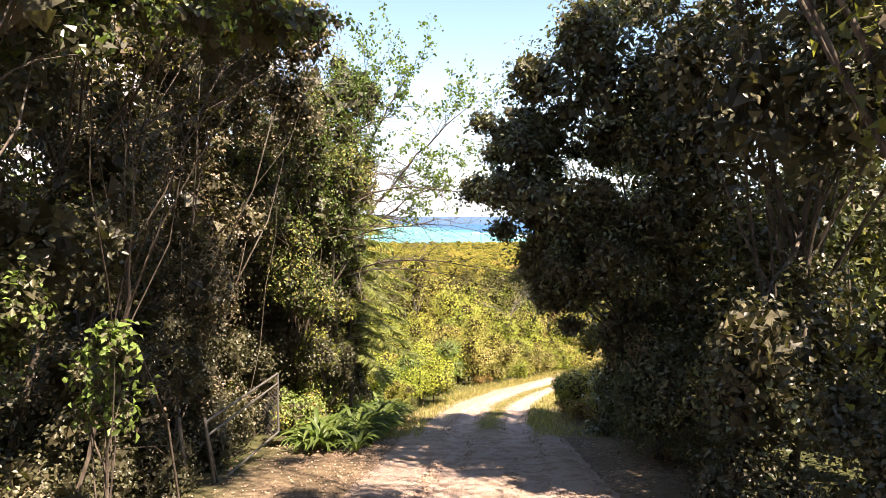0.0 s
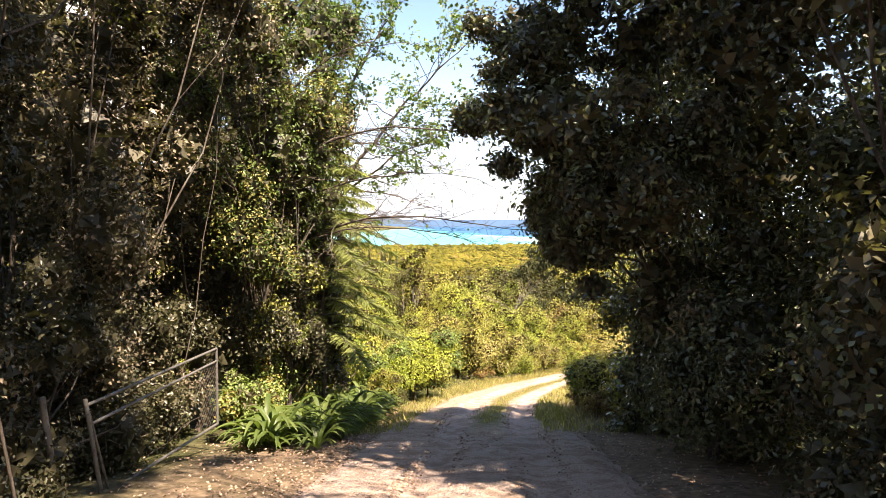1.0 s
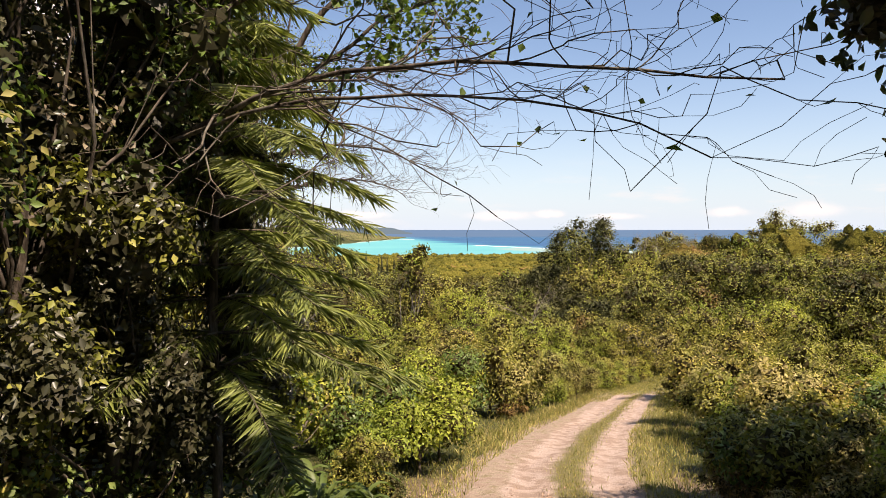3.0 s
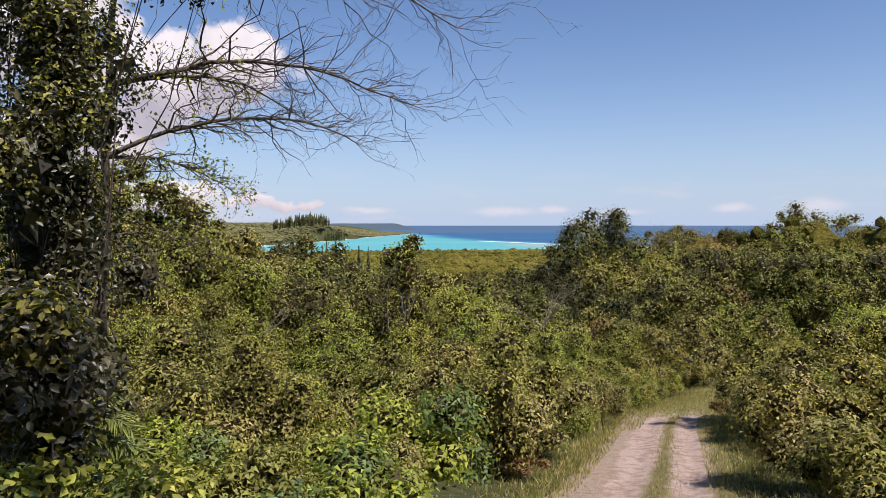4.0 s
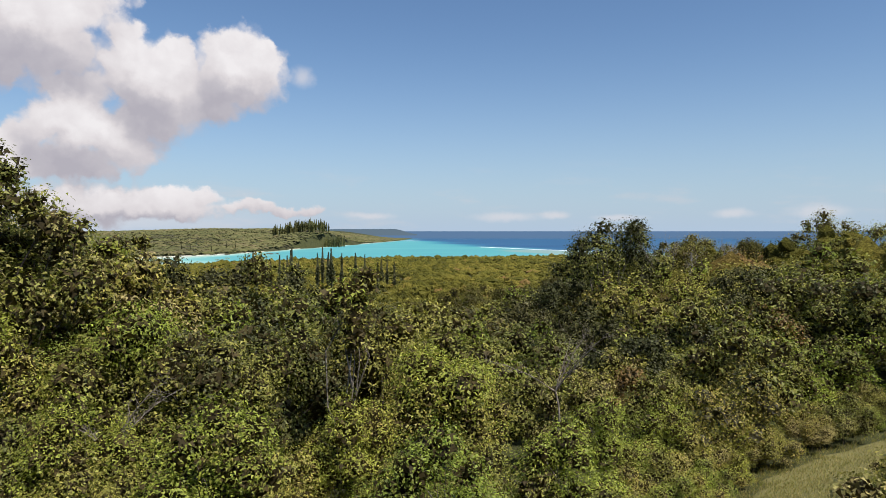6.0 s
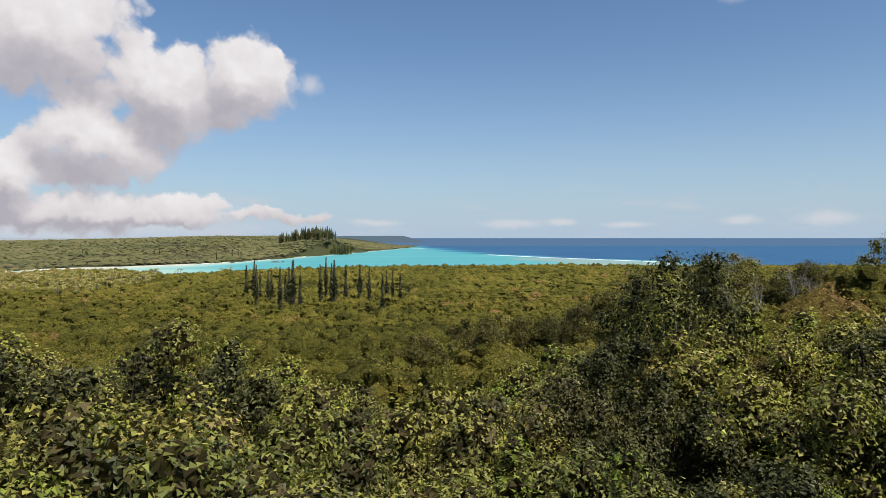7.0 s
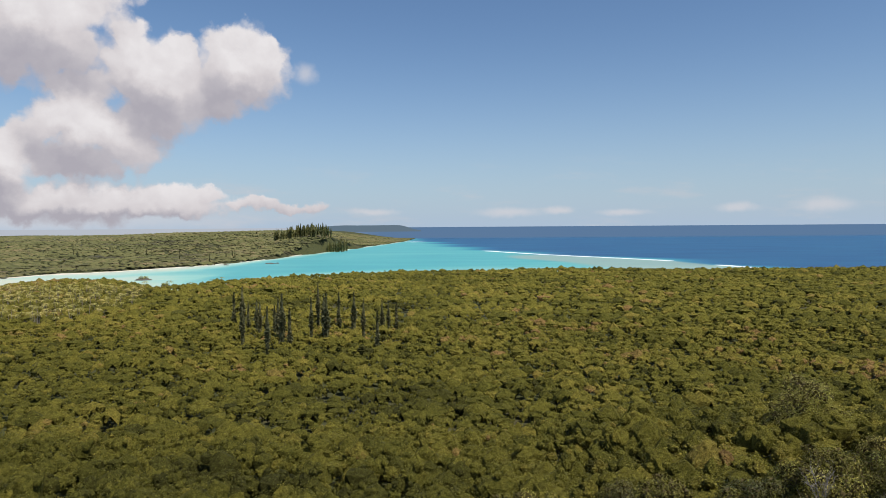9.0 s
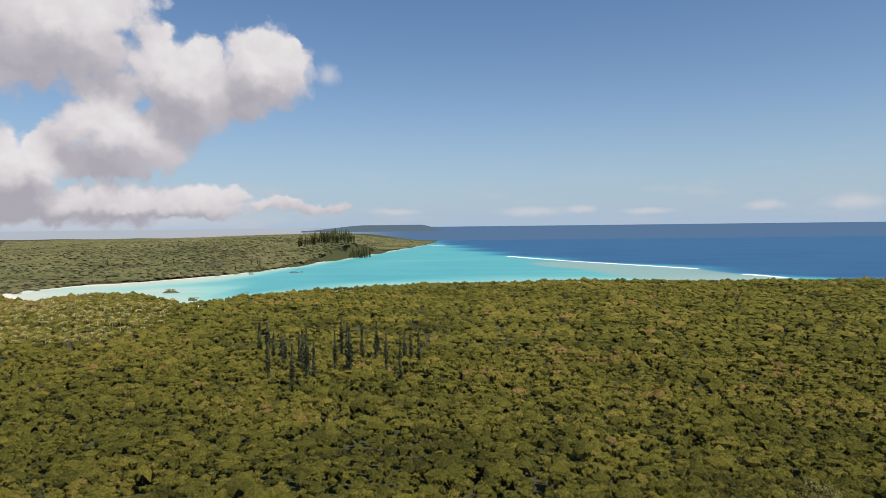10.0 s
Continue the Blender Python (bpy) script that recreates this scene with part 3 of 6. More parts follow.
far_x = np.arange(-724, -275, 3.0)
strip("beach", far_x, shore_far, np.interp(far_x, [-690, -600, -480], [-20, -7, -4]), np.interp(far_x, [-690, -600, -480], [6, 2, 1]), SEA + 0.06, SEA + 1.0, SAND, "narrow white coral-sand beach across the lagoon")
strip("beach", np.arange(-720, -330, 3.0), shore_near, -6, np.interp(np.arange(-720, -330, 3.0), [-600, -550], [30, 8]), SEA + 1.4, SEA + 0.06, SAND, "white sand beach at the foot of the woods")


# the track
def road_mesh(y0, y1, step_y):
    ys = np.arange(y0, y1, step_y)
    us = np.linspace(-2.5, 2.1, 33)
    U, Y = np.meshgrid(us, ys)
    X = road_x(Y) + U * np.sqrt(1 + np.gradient(road_x(ys), ys)[:, None] ** 2)
    edge = np.clip((np.abs(U + 0.2) - 1.9) / 0.4, 0, 1)
    Z = land(X, Y) + 0.05 - 0.16 * edge
    rutted = np.exp(-((np.abs(U + 0.12 * np.sin(Y * 0.8)) - 0.78) / 0.27) ** 2)
    p = np.stack((X, Y, Z * 0), -1)
    Z = Z - 0.06 * rutted + 0.016 * smooth_noise(p, 0.22) + 0.012 * smooth_noise(p, 0.09, 3.0) + rng.normal(0, 0.006, Z.shape)
    v = np.stack((X, Y, Z), -1).reshape(-1, 3)
    i, j = np.meshgrid(np.arange(len(ys) - 1), np.arange(len(us) - 1), indexing="ij")
    a = i * len(us) + j
    return build_mesh("road", [(v, np.stack((a, a + 1, a + len(us) + 1, a + len(us)), -1).reshape(-1, 4), 0)], [TRACK], {"across": U.ravel(), "worn": step((Y - 31.0) / 9).ravel(), "grassy": step((Y - 48.0) / 8.5).ravel(), "strip": step((Y - 14.0) / 5).ravel()}, smooth=True)


tagged(new("road", road_mesh(-14, 70.5, 0.2)), "unsealed track of pale gravel with two wheel ruts and a grassy middle", "road", kind="structure")


# ---- plants ----
def crown_of(lumps, count, size, gen, inner_share=0.22, **kw):
    """Leaves over a set of lumps (centre, radii): most in the skin, some within."""
    areas = np.array([np.prod(r) ** (2 / 3) for c, r in lumps])
    pts, outs = [], []
    for (c, r), share in zip(lumps, areas / areas.sum()):
        n = max(4, int(count * share * (1 - inner_share)))
        p, d = shell_points(c, r, n, gen, low=-0.75)
        q, e = shell_points(c, np.asarray(r) * 0.72, max(2, int(count * share * inner_share)), gen, inner=0.35, low=-0.9)
        k = max(1, n // 60)
        d0 = unit(gen.normal(0, 1, (k, 3)) + (0, 0, 0.25))
        reach = np.repeat(gen.uniform(0.98, 1.16, k), 9) * np.tile(np.linspace(0.78, 1.0, 9), k)
        w = np.repeat(d0, 9, 0)
        sp = np.asarray(c) + (w * reach[:, None] + np.array((0, 0, -0.12)) * (reach[:, None] ** 2)) * np.asarray(r) + gen.normal(0, 0.05, (9 * k, 3))
        pts += [p, q, sp]
        outs += [d, e, w]
    return leaves(np.concatenate(pts), np.concatenate(outs), size, gen, face=True, **kw)


def cores_of(lumps, gen, share, k, each=44, fine=1.0):
    """A ragged mass of leaf sprays inside each lump, coloured dark as inner shade, so that a crown is not seen through.
    """
    c = np.repeat(np.array([q[0] for q in lumps]), each, 0)
    r = np.repeat(np.array([q[1] for q in lumps]), each, 0) * share
    n = len(c)
    far = gen.uniform(0, 1, (n, 1)) ** 0.5
    at = c + unit(gen.normal(0, 1, (n, 3))) * far * r
    a = unit(gen.normal(0, 1, (n, 3)))
    b = unit(np.cross(a, gen.normal(0, 1, (n, 3))))
    s = np.minimum(r.mean(1, keepdims=True) * (0.62 - 0.44 * far), 0.5 - 0.36 * far) * gen.uniform(0.8, 1.2, (n, 1)) * fine
    v = np.stack((at - a * s * 0.8 - b * s * 0.7, at + a * s * gen.uniform(-0.3, 0.5, (n, 1)) + b * s, at + a * s * 1.1 - b * s * 0.5), 1).reshape(-1, 3)
    return v, np.arange(3 * n).reshape(-1, 3), k


def lumps_in(gen, centre, radii, n, lump=(0.26, 0.46), low=-0.35):
    """Lumps set about in a crown's ellipsoid, largest share near its skin."""
    c, r, made = np.asarray(centre, float), np.asarray(radii, float), []
    while len(made) < n:
        d = unit(gen.normal(0, 1, 3))
        if d[2] > low:
            k = gen.uniform(lump[0], lump[1])
            made.append((c + d * r * (1 - k * 0.75) * gen.uniform(0.75, 1.08), r.mean() * k * gen.uniform(0.85, 1.15) * np.array((1, 1, gen.uniform(0.7, 0.95)))))
    made.append((c - (0, 0, r[2] * 0.1), r * 0.55))
    return made


def wood_of(gen, base, fork, lumps, r, twigs=2, sides=6):
    """Trunk to the fork and limbs out to the lumps, with twigs."""
    out = []
    pts, rad, _ = limb(base, fork, r, r * 0.62, gen, 0.1, 7)
    out.append((*tube(pts, rad, 8), 0))
    for c, q in lumps:
        start = pts[gen.integers(3, 7)]
        lp, lr, _ = limb(start, c, r * 0.42, r * 0.1, gen, 0.16, 5 if sides > 4 else 4)
        out.append((*tube(lp, lr, sides), 0))
        for _ in range(twigs):
            end = np.asarray(c) + unit(gen.normal(0, 1, 3)) * q * 0.95
            tp, tr, _ = limb(lp[gen.integers(2, len(lp))], end, r * 0.12, r * 0.03, gen, 0.18, 4)
            out.append((*tube(tp, tr, 4), 0))
    return out


def plant(name, label, category, seed, m, height, radius, n_lumps, count, leaf, mats, trunk=0.1, group="", crown_low=0.35, bark=None, low=-0.35, droop=0.25, width=0.3, twigs=1, core=0.7, plain=True, lump=(0.26, 0.46)):
    """A tree or shrub: trunk with limbs, and a crown of leaves (a second sort of leaf mixed in, where two materials are given)."""
    gen = np.random.default_rng(seed)
    t = thing(name, m, label, category, group)
    centre = (gen.normal(0, 0.05) * radius, gen.normal(0, 0.05) * radius, height * (crown_low + 1) / 2)
    lumps = lumps_in(gen, centre, (radius, radius, height * (1 - crown_low) / 2), n_lumps, lump, low)
    part("trunk", build_mesh("trunk", wood_of(gen, (0, 0, -0.3), (centre[0], centre[1], height * max(0.3, crown_low)), lumps[::2], trunk, twigs, 4), [bark or BARK], smooth=True), t)
    chunks = []
    second = len(lumps) // 3 if len(mats) > 1 else 0
    area = [sum(np.prod(q) ** (2 / 3) for c, q in some) for some in (lumps, lumps[:second])]
    for k, some in ((0, lumps[second:]), (1, lumps[:second])):
        if some:
            share = area[1] / area[0] if k else 1 - area[1] / area[0]
            v, f = crown_of(some, int(count * share), leaf, gen, droop=droop, width=width, plain=plain, spread=0.7)
            chunks.append((v, f, k))
    # cores in a dark tone that stands for the crown's inner shade
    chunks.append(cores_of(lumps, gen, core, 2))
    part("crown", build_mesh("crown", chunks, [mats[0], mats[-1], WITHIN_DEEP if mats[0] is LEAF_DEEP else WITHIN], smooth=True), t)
    return t


def ground_pose(x, y, turn=0.0, size=1.0, tilt=0.0):
    return pose(x, y, float(land(np.array(x, float), np.array(y, float))), tilt, 0, turn) @ Matrix.Scale(size, 4)


def lumpy_tree(name, label, category, seed, x, y, lumps, count, leaf, mats, r=0.14, split=0.75, fork=None, droop=0.25, width=0.42, bark=None, inner=0.2, twigs=1, core=0.66, fine=False, full=0.74, stems=0, plain=False, dense=56, wood=2):
    """A tree whose crown fills given lumps (in the world's metres)."""
    gen = np.random.default_rng(seed)
    z = float(land(np.array(x, float), np.array(y, float)))
    t = thing(name, pose(x, y, z), label, category)
    ls = []
    for c, q in lumps:
        c, q = np.asarray(c, float) - (x, y, z), np.asarray(q, float)
        ls.append((c, q * full))
        for _ in range(7):
            d = unit(gen.normal(0, 1, 3))
            ls.append((c + d * q * gen.uniform(0.5, 0.95), q * gen.uniform(0.24, 0.46)))
    top = np.mean([c for c, q in ls], 0)
    fork = fork or (top * (0.6, 0.6, 0.55))
    part("trunk", build_mesh("trunk", wood_of(gen, (0, 0, -0.3), fork, ls[::wood], r, twigs), [bark or BARK], smooth=True), t)
    for _ in range(stems):
        c, q = ls[gen.integers(0, len(ls))]
        foot = np.array((c[0] + gen.normal(0, 0.5), c[1] + gen.normal(0, 0.7), -0.2))
        end = np.array((foot[0] + gen.normal(0, 0.6), foot[1] + gen.normal(0, 0.6), c[2] + q[2] * gen.uniform(0.2, 1.0)))
        sp, sr, _ = limb(foot, end, gen.uniform(0.01, 0.02), 0.005, gen, 0.16, 8)
        part("stem", build_mesh("stem", [(*tube(sp, sr, 4), 0)], [BARK], smooth=True), t)
    v, f = crown_of(ls, int(count * split), leaf, gen, inner, droop=droop, width=width, fine=fine, plain=plain)
    chunks = [(v, f, 0)]
    if len(mats) > 1:
        v, f = crown_of(ls[1::3], int(count * (1 - split)), leaf, gen, inner, droop=droop, width=width, fine=fine, plain=plain)
        chunks.append((v, f, 1))
    # cores toned as the shade inside the lumps
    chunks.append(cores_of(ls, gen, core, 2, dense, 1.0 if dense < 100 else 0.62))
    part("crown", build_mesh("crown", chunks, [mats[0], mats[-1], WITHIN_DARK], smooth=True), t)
    return t


# the dim thicket beside the gate, row by row
LEFT = [  # x, y, lumps, leaf count, leaf length, kinds of leaf, label
    (-4.6, -3.0, [((-4.0, -3.0, 3.0), (2.2, 2.2, 3.0)), ((-3.4, -2.6, 6.5), (2.6, 2.6, 1.8))], 5000, 0.13, [LEAF_THICKET, LEAF_MID]),
    (-4.8, 1.2, [((-4.6, 1.4, 1.4), (1.6, 1.8, 2.0)), ((-4.4, 1.6, 5.0), (2.0, 2.0, 2.4)), ((-3.2, 2.4, 7.4), (1.8, 2.0, 1.4)), ((-3.2, 4.4, 4.6), (0.9, 1.0, 0.9)), ((-2.6, 4.8, 5.6), (1.0, 1.0, 0.7))], 20000, 0.1, [LEAF_THICKET, LEAF_LIME]),
    (-5.0, 5.0, [((-5.0, 5.0, 0.8), (1.5, 1.8, 1.9)), ((-4.9, 5.2, 4.2), (1.7, 1.9, 2.3)), ((-3.4, 6.0, 7.2), (2.0, 2.1, 1.5)), ((-4.0, 6.0, 2.4), (0.9, 1.4, 1.2))], 20000, 0.1, [LEAF_THICKET, LEAF_LIME]),
    (-5.2, 8.6, [((-5.3, 8.6, 0.2), (1.3, 1.7, 1.6)), ((-5.0, 8.8, 3.2), (1.6, 1.9, 2.2)), ((-3.6, 9.4, 6.6), (1.9, 2.0, 1.6))], 12000, 0.09, [LEAF_THICKET, LEAF_DRY]),
    (-5.2, 12.0, [((-5.2, 12.0, -0.4), (1.2, 1.6, 1.6)), ((-4.9, 12.2, 2.6), (1.5, 1.8, 2.2)), ((-3.6, 12.8, 6.2), (1.9, 1.9, 1.8))], 13000, 0.09, [LEAF_DRY, LEAF_THICKET]),
    (-4.6, 15.6, [((-4.3, 15.6, -1.0), (1.2, 1.5, 1.5)), ((-4.1, 15.8, 1.8), (1.3, 1.7, 2.2)), ((-3.6, 16.2, 5.2), (1.5, 1.7, 1.9)), ((-3.0, 17.4, 3.2), (1.2, 1.4, 1.7))], 15000, 0.1, [LEAF_THICKET, LEAF_DRY]),
    (-4.4, 18.6, [((-3.9, 18.6, -1.6), (1.2, 1.4, 1.6)), ((-3.8, 18.8, 1.0), (1.2, 1.5, 1.9)), ((-3.4, 19.2, 3.9), (1.3, 1.5, 1.7))], 11000, 0.11, [LEAF_MID, LEAF_LIME]),
    (-5.4, 22.4, [((-5.2, 22.4, -2.2), (1.5, 1.5, 1.8)), ((-5.0, 22.4, 0.8), (1.5, 1.6, 1.9))], 7000, 0.11, [LEAF_THICKET, LEAF_MID]),
    (-6.0, 28.4, [((-5.5, 28.4, -3.6), (1.5, 1.4, 1.8)), ((-5.3, 28.2, -0.6), (1.5, 1.4, 1.9)), ((-5.1, 28.0, 2.3), (1.6, 1.4, 1.7)), ((-4.7, 27.8, 4.8), (1.6, 1.4, 1.5)), ((-3.7, 27.6, 3.4), (0.8, 0.8, 0.7)), ((-4.9, 26.8, -2.2), (1.0, 1.0, 1.7)), ((-5.0, 26.8, 0.6), (1.0, 1.0, 1.7))], 30000, 0.085, [LEAF_THICKET, LEAF_MID]),
    (-5.6, 7.0, [((-3.0, 8.0, 7.0), (1.3, 1.6, 0.9)), ((-4.6, 7.0, 7.2), (1.7, 2.0, 1.3)), ((-3.0, 12.0, 6.8), (1.2, 1.6, 0.9)), ((-6.6, 8.0, 6.0), (1.8, 2.4, 2.6))], 12000, 0.12, [LEAF_DRY, LEAF_MID]),
    (-6.6, 12.6, [((-6.8, 11.0, 5.0), (1.6, 2.4, 3.0)), ((-6.4, 15.0, 4.4), (1.6, 2.2, 3.0)), ((-5.4, 13.6, 6.6), (1.8, 2.2, 1.6))], 10000, 0.12, [LEAF_DRY, LEAF_MID]),
    (-5.2, 10.4, [((-5.0, 9.6, -1.0), (0.9, 1.6, 1.1)), ((-4.7, 11.6, -1.3), (0.8, 1.4, 1.0)), ((-4.6, 13.4, -1.7), (0.9, 1.0, 0.9))], 9000, 0.1, [LEAF_THICKET]),
    (-5.0, 6.0, [((-4.6, 6.6, -0.6), (1.0, 1.6, 1.0)), ((-4.4, 4.0, 0.0), (1.0, 1.6, 1.1)), ((-4.0, 1.6, 0.6), (0.9, 1.4, 1.1))], 9000, 0.1, [LEAF_THICKET, LEAF_DRY]),
    (-3.4, 14.8, [((-3.2, 14.6, -1.9), (0.6, 0.9, 0.7)), ((-3.3, 16.4, -2.0), (0.7, 1.0, 0.9)), ((-3.0, 18.0, -2.4), (0.6, 0.9, 0.8))], 5000, 0.1, [LEAF_LIME, LEAF_MID]),
    (-3.1, 5.4, [((-2.9, 5.4, 1.4), (0.36, 0.4, 0.5)), ((-3.1, 5.7, 0.8), (0.4, 0.4, 0.4))], 420, 0.13, [LEAF_LIME]),
    (-3.3, 4.4, [((-3.2, 4.4, -0.5), (0.45, 0.5, 0.4))], 500, 0.12, [LEAF_LIME]),
    (-9.4, 13.0, [((-8.8, 14.4, 6.6), (2.2, 3.0, 2.8)), ((-9.6, 9.0, 8.0), (2.4, 3.0, 3.0)), ((-9.6, 19.0, 4.4), (2.4, 3.0, 3.2))], 7000, 0.16, [LEAF_THICKET, LEAF_MID]),
    (-6.2, 17.0, [((-5.7, 16.5, 3.6), (1.5, 1.8, 2.4)), ((-5.6, 19.6, 2.8), (1.4, 1.6, 2.4)), ((-6.4, 12.4, 3.0), (1.4, 1.8, 2.3)), ((-6.0, 14.6, 0.4), (1.3, 1.8, 2.2))], 12000, 0.12, [LEAF_THICKET, LEAF_DRY]),
    (-3.6, 20.6, [((-2.4, 20.4, 6.6), (1.1, 1.0, 1.5)), ((-2.9, 20.2, 4.4), (1.0, 1.0, 1.5)), ((-3.2, 20.2, 2.2), (0.9, 0.9, 1.3))], 5000, 0.1, [LEAF_LIME, LEAF_MID]),
    (-7.0, 9.6, [((-6.8, 9.0, -0.5), (1.2, 1.8, 1.3)), ((-6.7, 12.0, -1.0), (1.2, 1.8, 1.3)), ((-6.5, 15.0, -1.5), (1.2, 1.8, 1.3)), ((-7.0, 5.6, 0.2), (1.3, 2.0, 1.4))], 9000, 0.11, [LEAF_THICKET, LEAF_DRY]),
    (-4.4, 9.4, [((-4.2, 7.4, -0.9), (0.6, 1.2, 0.9)), ((-4.1, 9.4, -1.2), (0.6, 1.2, 0.9)), ((-4.0, 11.4, -1.5), (0.6, 1.2, 0.9)), ((-4.4, 10.4, 0.2), (0.7, 1.6, 0.9))], 9000, 0.08, [LEAF_THICKET]),
    (-6.0, 22.2, [((-5.4, 21.5, 5.2), (1.5, 1.3, 2.4)), ((-5.0, 21.5, 2.6), (1.3, 1.3, 1.6)), ((-6.2, 23.0, 3.4), (1.8, 1.5, 2.4))], 9000, 0.11, [LEAF_THICKET, LEAF_DRY]),
    (-4.2, 6.4, [((-1.9, 7.0, 5.15), (1.5, 1.0, 0.35)), ((-3.4, 6.6, 5.3), (0.9, 1.0, 0.5))], 1600, 0.11, [LEAF_LIME, LEAF_MID]),
    (-7.0, 20.0, [((-6.6, 20.5, 6.0), (1.8, 1.6, 2.3)), ((-6.2, 17.0, 6.4), (1.7, 1.7, 2.0)), ((-5.0, 16.6, 6.4), (1.3, 1.5, 1.4))], 9000, 0.11, [LEAF_THICKET, LEAF_DRY]),
    (-3.6, 16.4, [((-2.9, 15.4, 3.2), (1.0, 1.1, 1.3)), ((-2.9, 14.7, 4.9), (1.0, 1.0, 1.1)), ((-2.2, 16.6, 4.0), (1.0, 1.0, 1.2)), ((-2.7, 16.9, 2.4), (1.0, 1.1, 1.1)), ((-2.5, 18.0, 6.0), (1.1, 1.1, 1.4)), ((-3.3, 15.0, 1.3), (0.9, 1.0, 1.1)), ((-3.9, 14.2, 3.4), (0.8, 0.9, 1.2)), ((-2.9, 17.4, 0.9), (0.8, 0.9, 1.0))], 12500, 0.092, [LEAF_LIME, LEAF_STRAW]),
    (-3.2, 17.0, [((-2.7, 16.8, 0.3), (0.6, 0.8, 0.9)), ((-2.7, 17.4, -1.0), (0.6, 0.8, 0.9)), ((-3.0, 16.0, -0.7), (0.7, 0.8, 0.9)), ((-2.4, 19.4, -1.2), (0.7, 0.8, 1.0)), ((-2.6, 19.2, 0.5), (0.7, 0.8, 1.1))], 9000, 0.1, [LEAF_THICKET, LEAF_MID]),
    (-3.0, 21.2, [((-2.7, 20.8, -2.6), (0.8, 1.0, 0.9)), ((-2.9, 22.6, -2.6), (0.9, 1.0, 1.1)), ((-2.4, 24.2, -3.0), (0.8, 1.0, 1.0))], 7500, 0.1, [LEAF_BRIGHT, LEAF_LIME]),
    (-3.6, 23.0, [((-3.4, 21.8, -1.0), (0.8, 1.0, 1.1)), ((-3.2, 24.4, -1.6), (0.8, 1.0, 1.1))], 5500, 0.1, [LEAF_THICKET, LEAF_MID]),
    (-8.2, 21.2, [((-7.6, 21.5, 1.4), (1.8, 1.6, 2.2)), ((-9.6, 20.4, 2.0), (1.8, 1.8, 2.4)), ((-5.9, 19.6, 0.2), (1.0, 1.2, 1.4)), ((-7.4, 21.4, -1.8), (1.8, 1.5, 1.6))], 9000, 0.12, [LEAF_THICKET, LEAF_DRY]),
    (-5.6, 15.0, [((-5.0, 14.2, -0.4), (0.9, 1.2, 1.0)), ((-4.6, 16.2, 0.2), (0.9, 1.2, 1.2)), ((-4.0, 17.6, -0.6), (0.8, 1.0, 1.0)), ((-2.9, 18.4, -1.7), (0.7, 0.8, 0.9)), ((-2.5, 19.4, -2.4), (0.7, 0.8, 0.8))], 9000, 0.1, [LEAF_THICKET, LEAF_DRY]),
    (-8.5, 3.0, [((-8.5, 3.0, 3.0), (2.4, 3.0, 3.6)), ((-8.0, 4.0, 8.0), (3.0, 3.0, 2.2))], 4500, 0.17, [LEAF_THICKET]),
    (-8.8, 9.0, [((-8.8, 9.0, 1.8), (2.4, 3.0, 3.6)), ((-8.4, 9.6, 7.0), (2.8, 3.0, 2.2))], 4500, 0.17, [LEAF_THICKET]),
    (-8.6, 16.0, [((-7.6, 18.6, 0.4), (1.8, 2.0, 2.4)), ((-8.6, 15.0, 0.8), (2.4, 3.0, 3.4)), ((-8.2, 15.2, 5.6), (2.6, 3.0, 2.2))], 4500, 0.17, [LEAF_THICKET]),
]
for k, (x, y, lumps, n, size, mats) in enumerate(LEFT):
    dry = mats[0] is LEAF_DRY
    thin = n < 2000
    lumpy_tree("tree", "slender tree with dry brownish leaves in a dense thicket" if dry else "leafy tree with dark green leaves at the thicket's edge", "tree", 100 + k, x, y, lumps, int(n * (1.2 if 4 < y < 20 and x > -6 else 1.0)), size * (0.78 if 4 < y < 20 and x > -6 else 1.0), mats, r=0.03 if thin else 0.055, twigs=0 if thin else 1, width=0.3, stems=1 if n > 5000 and x > -7 and y < 20 else 0, plain=x < -6 or y < 4, core=0.72)

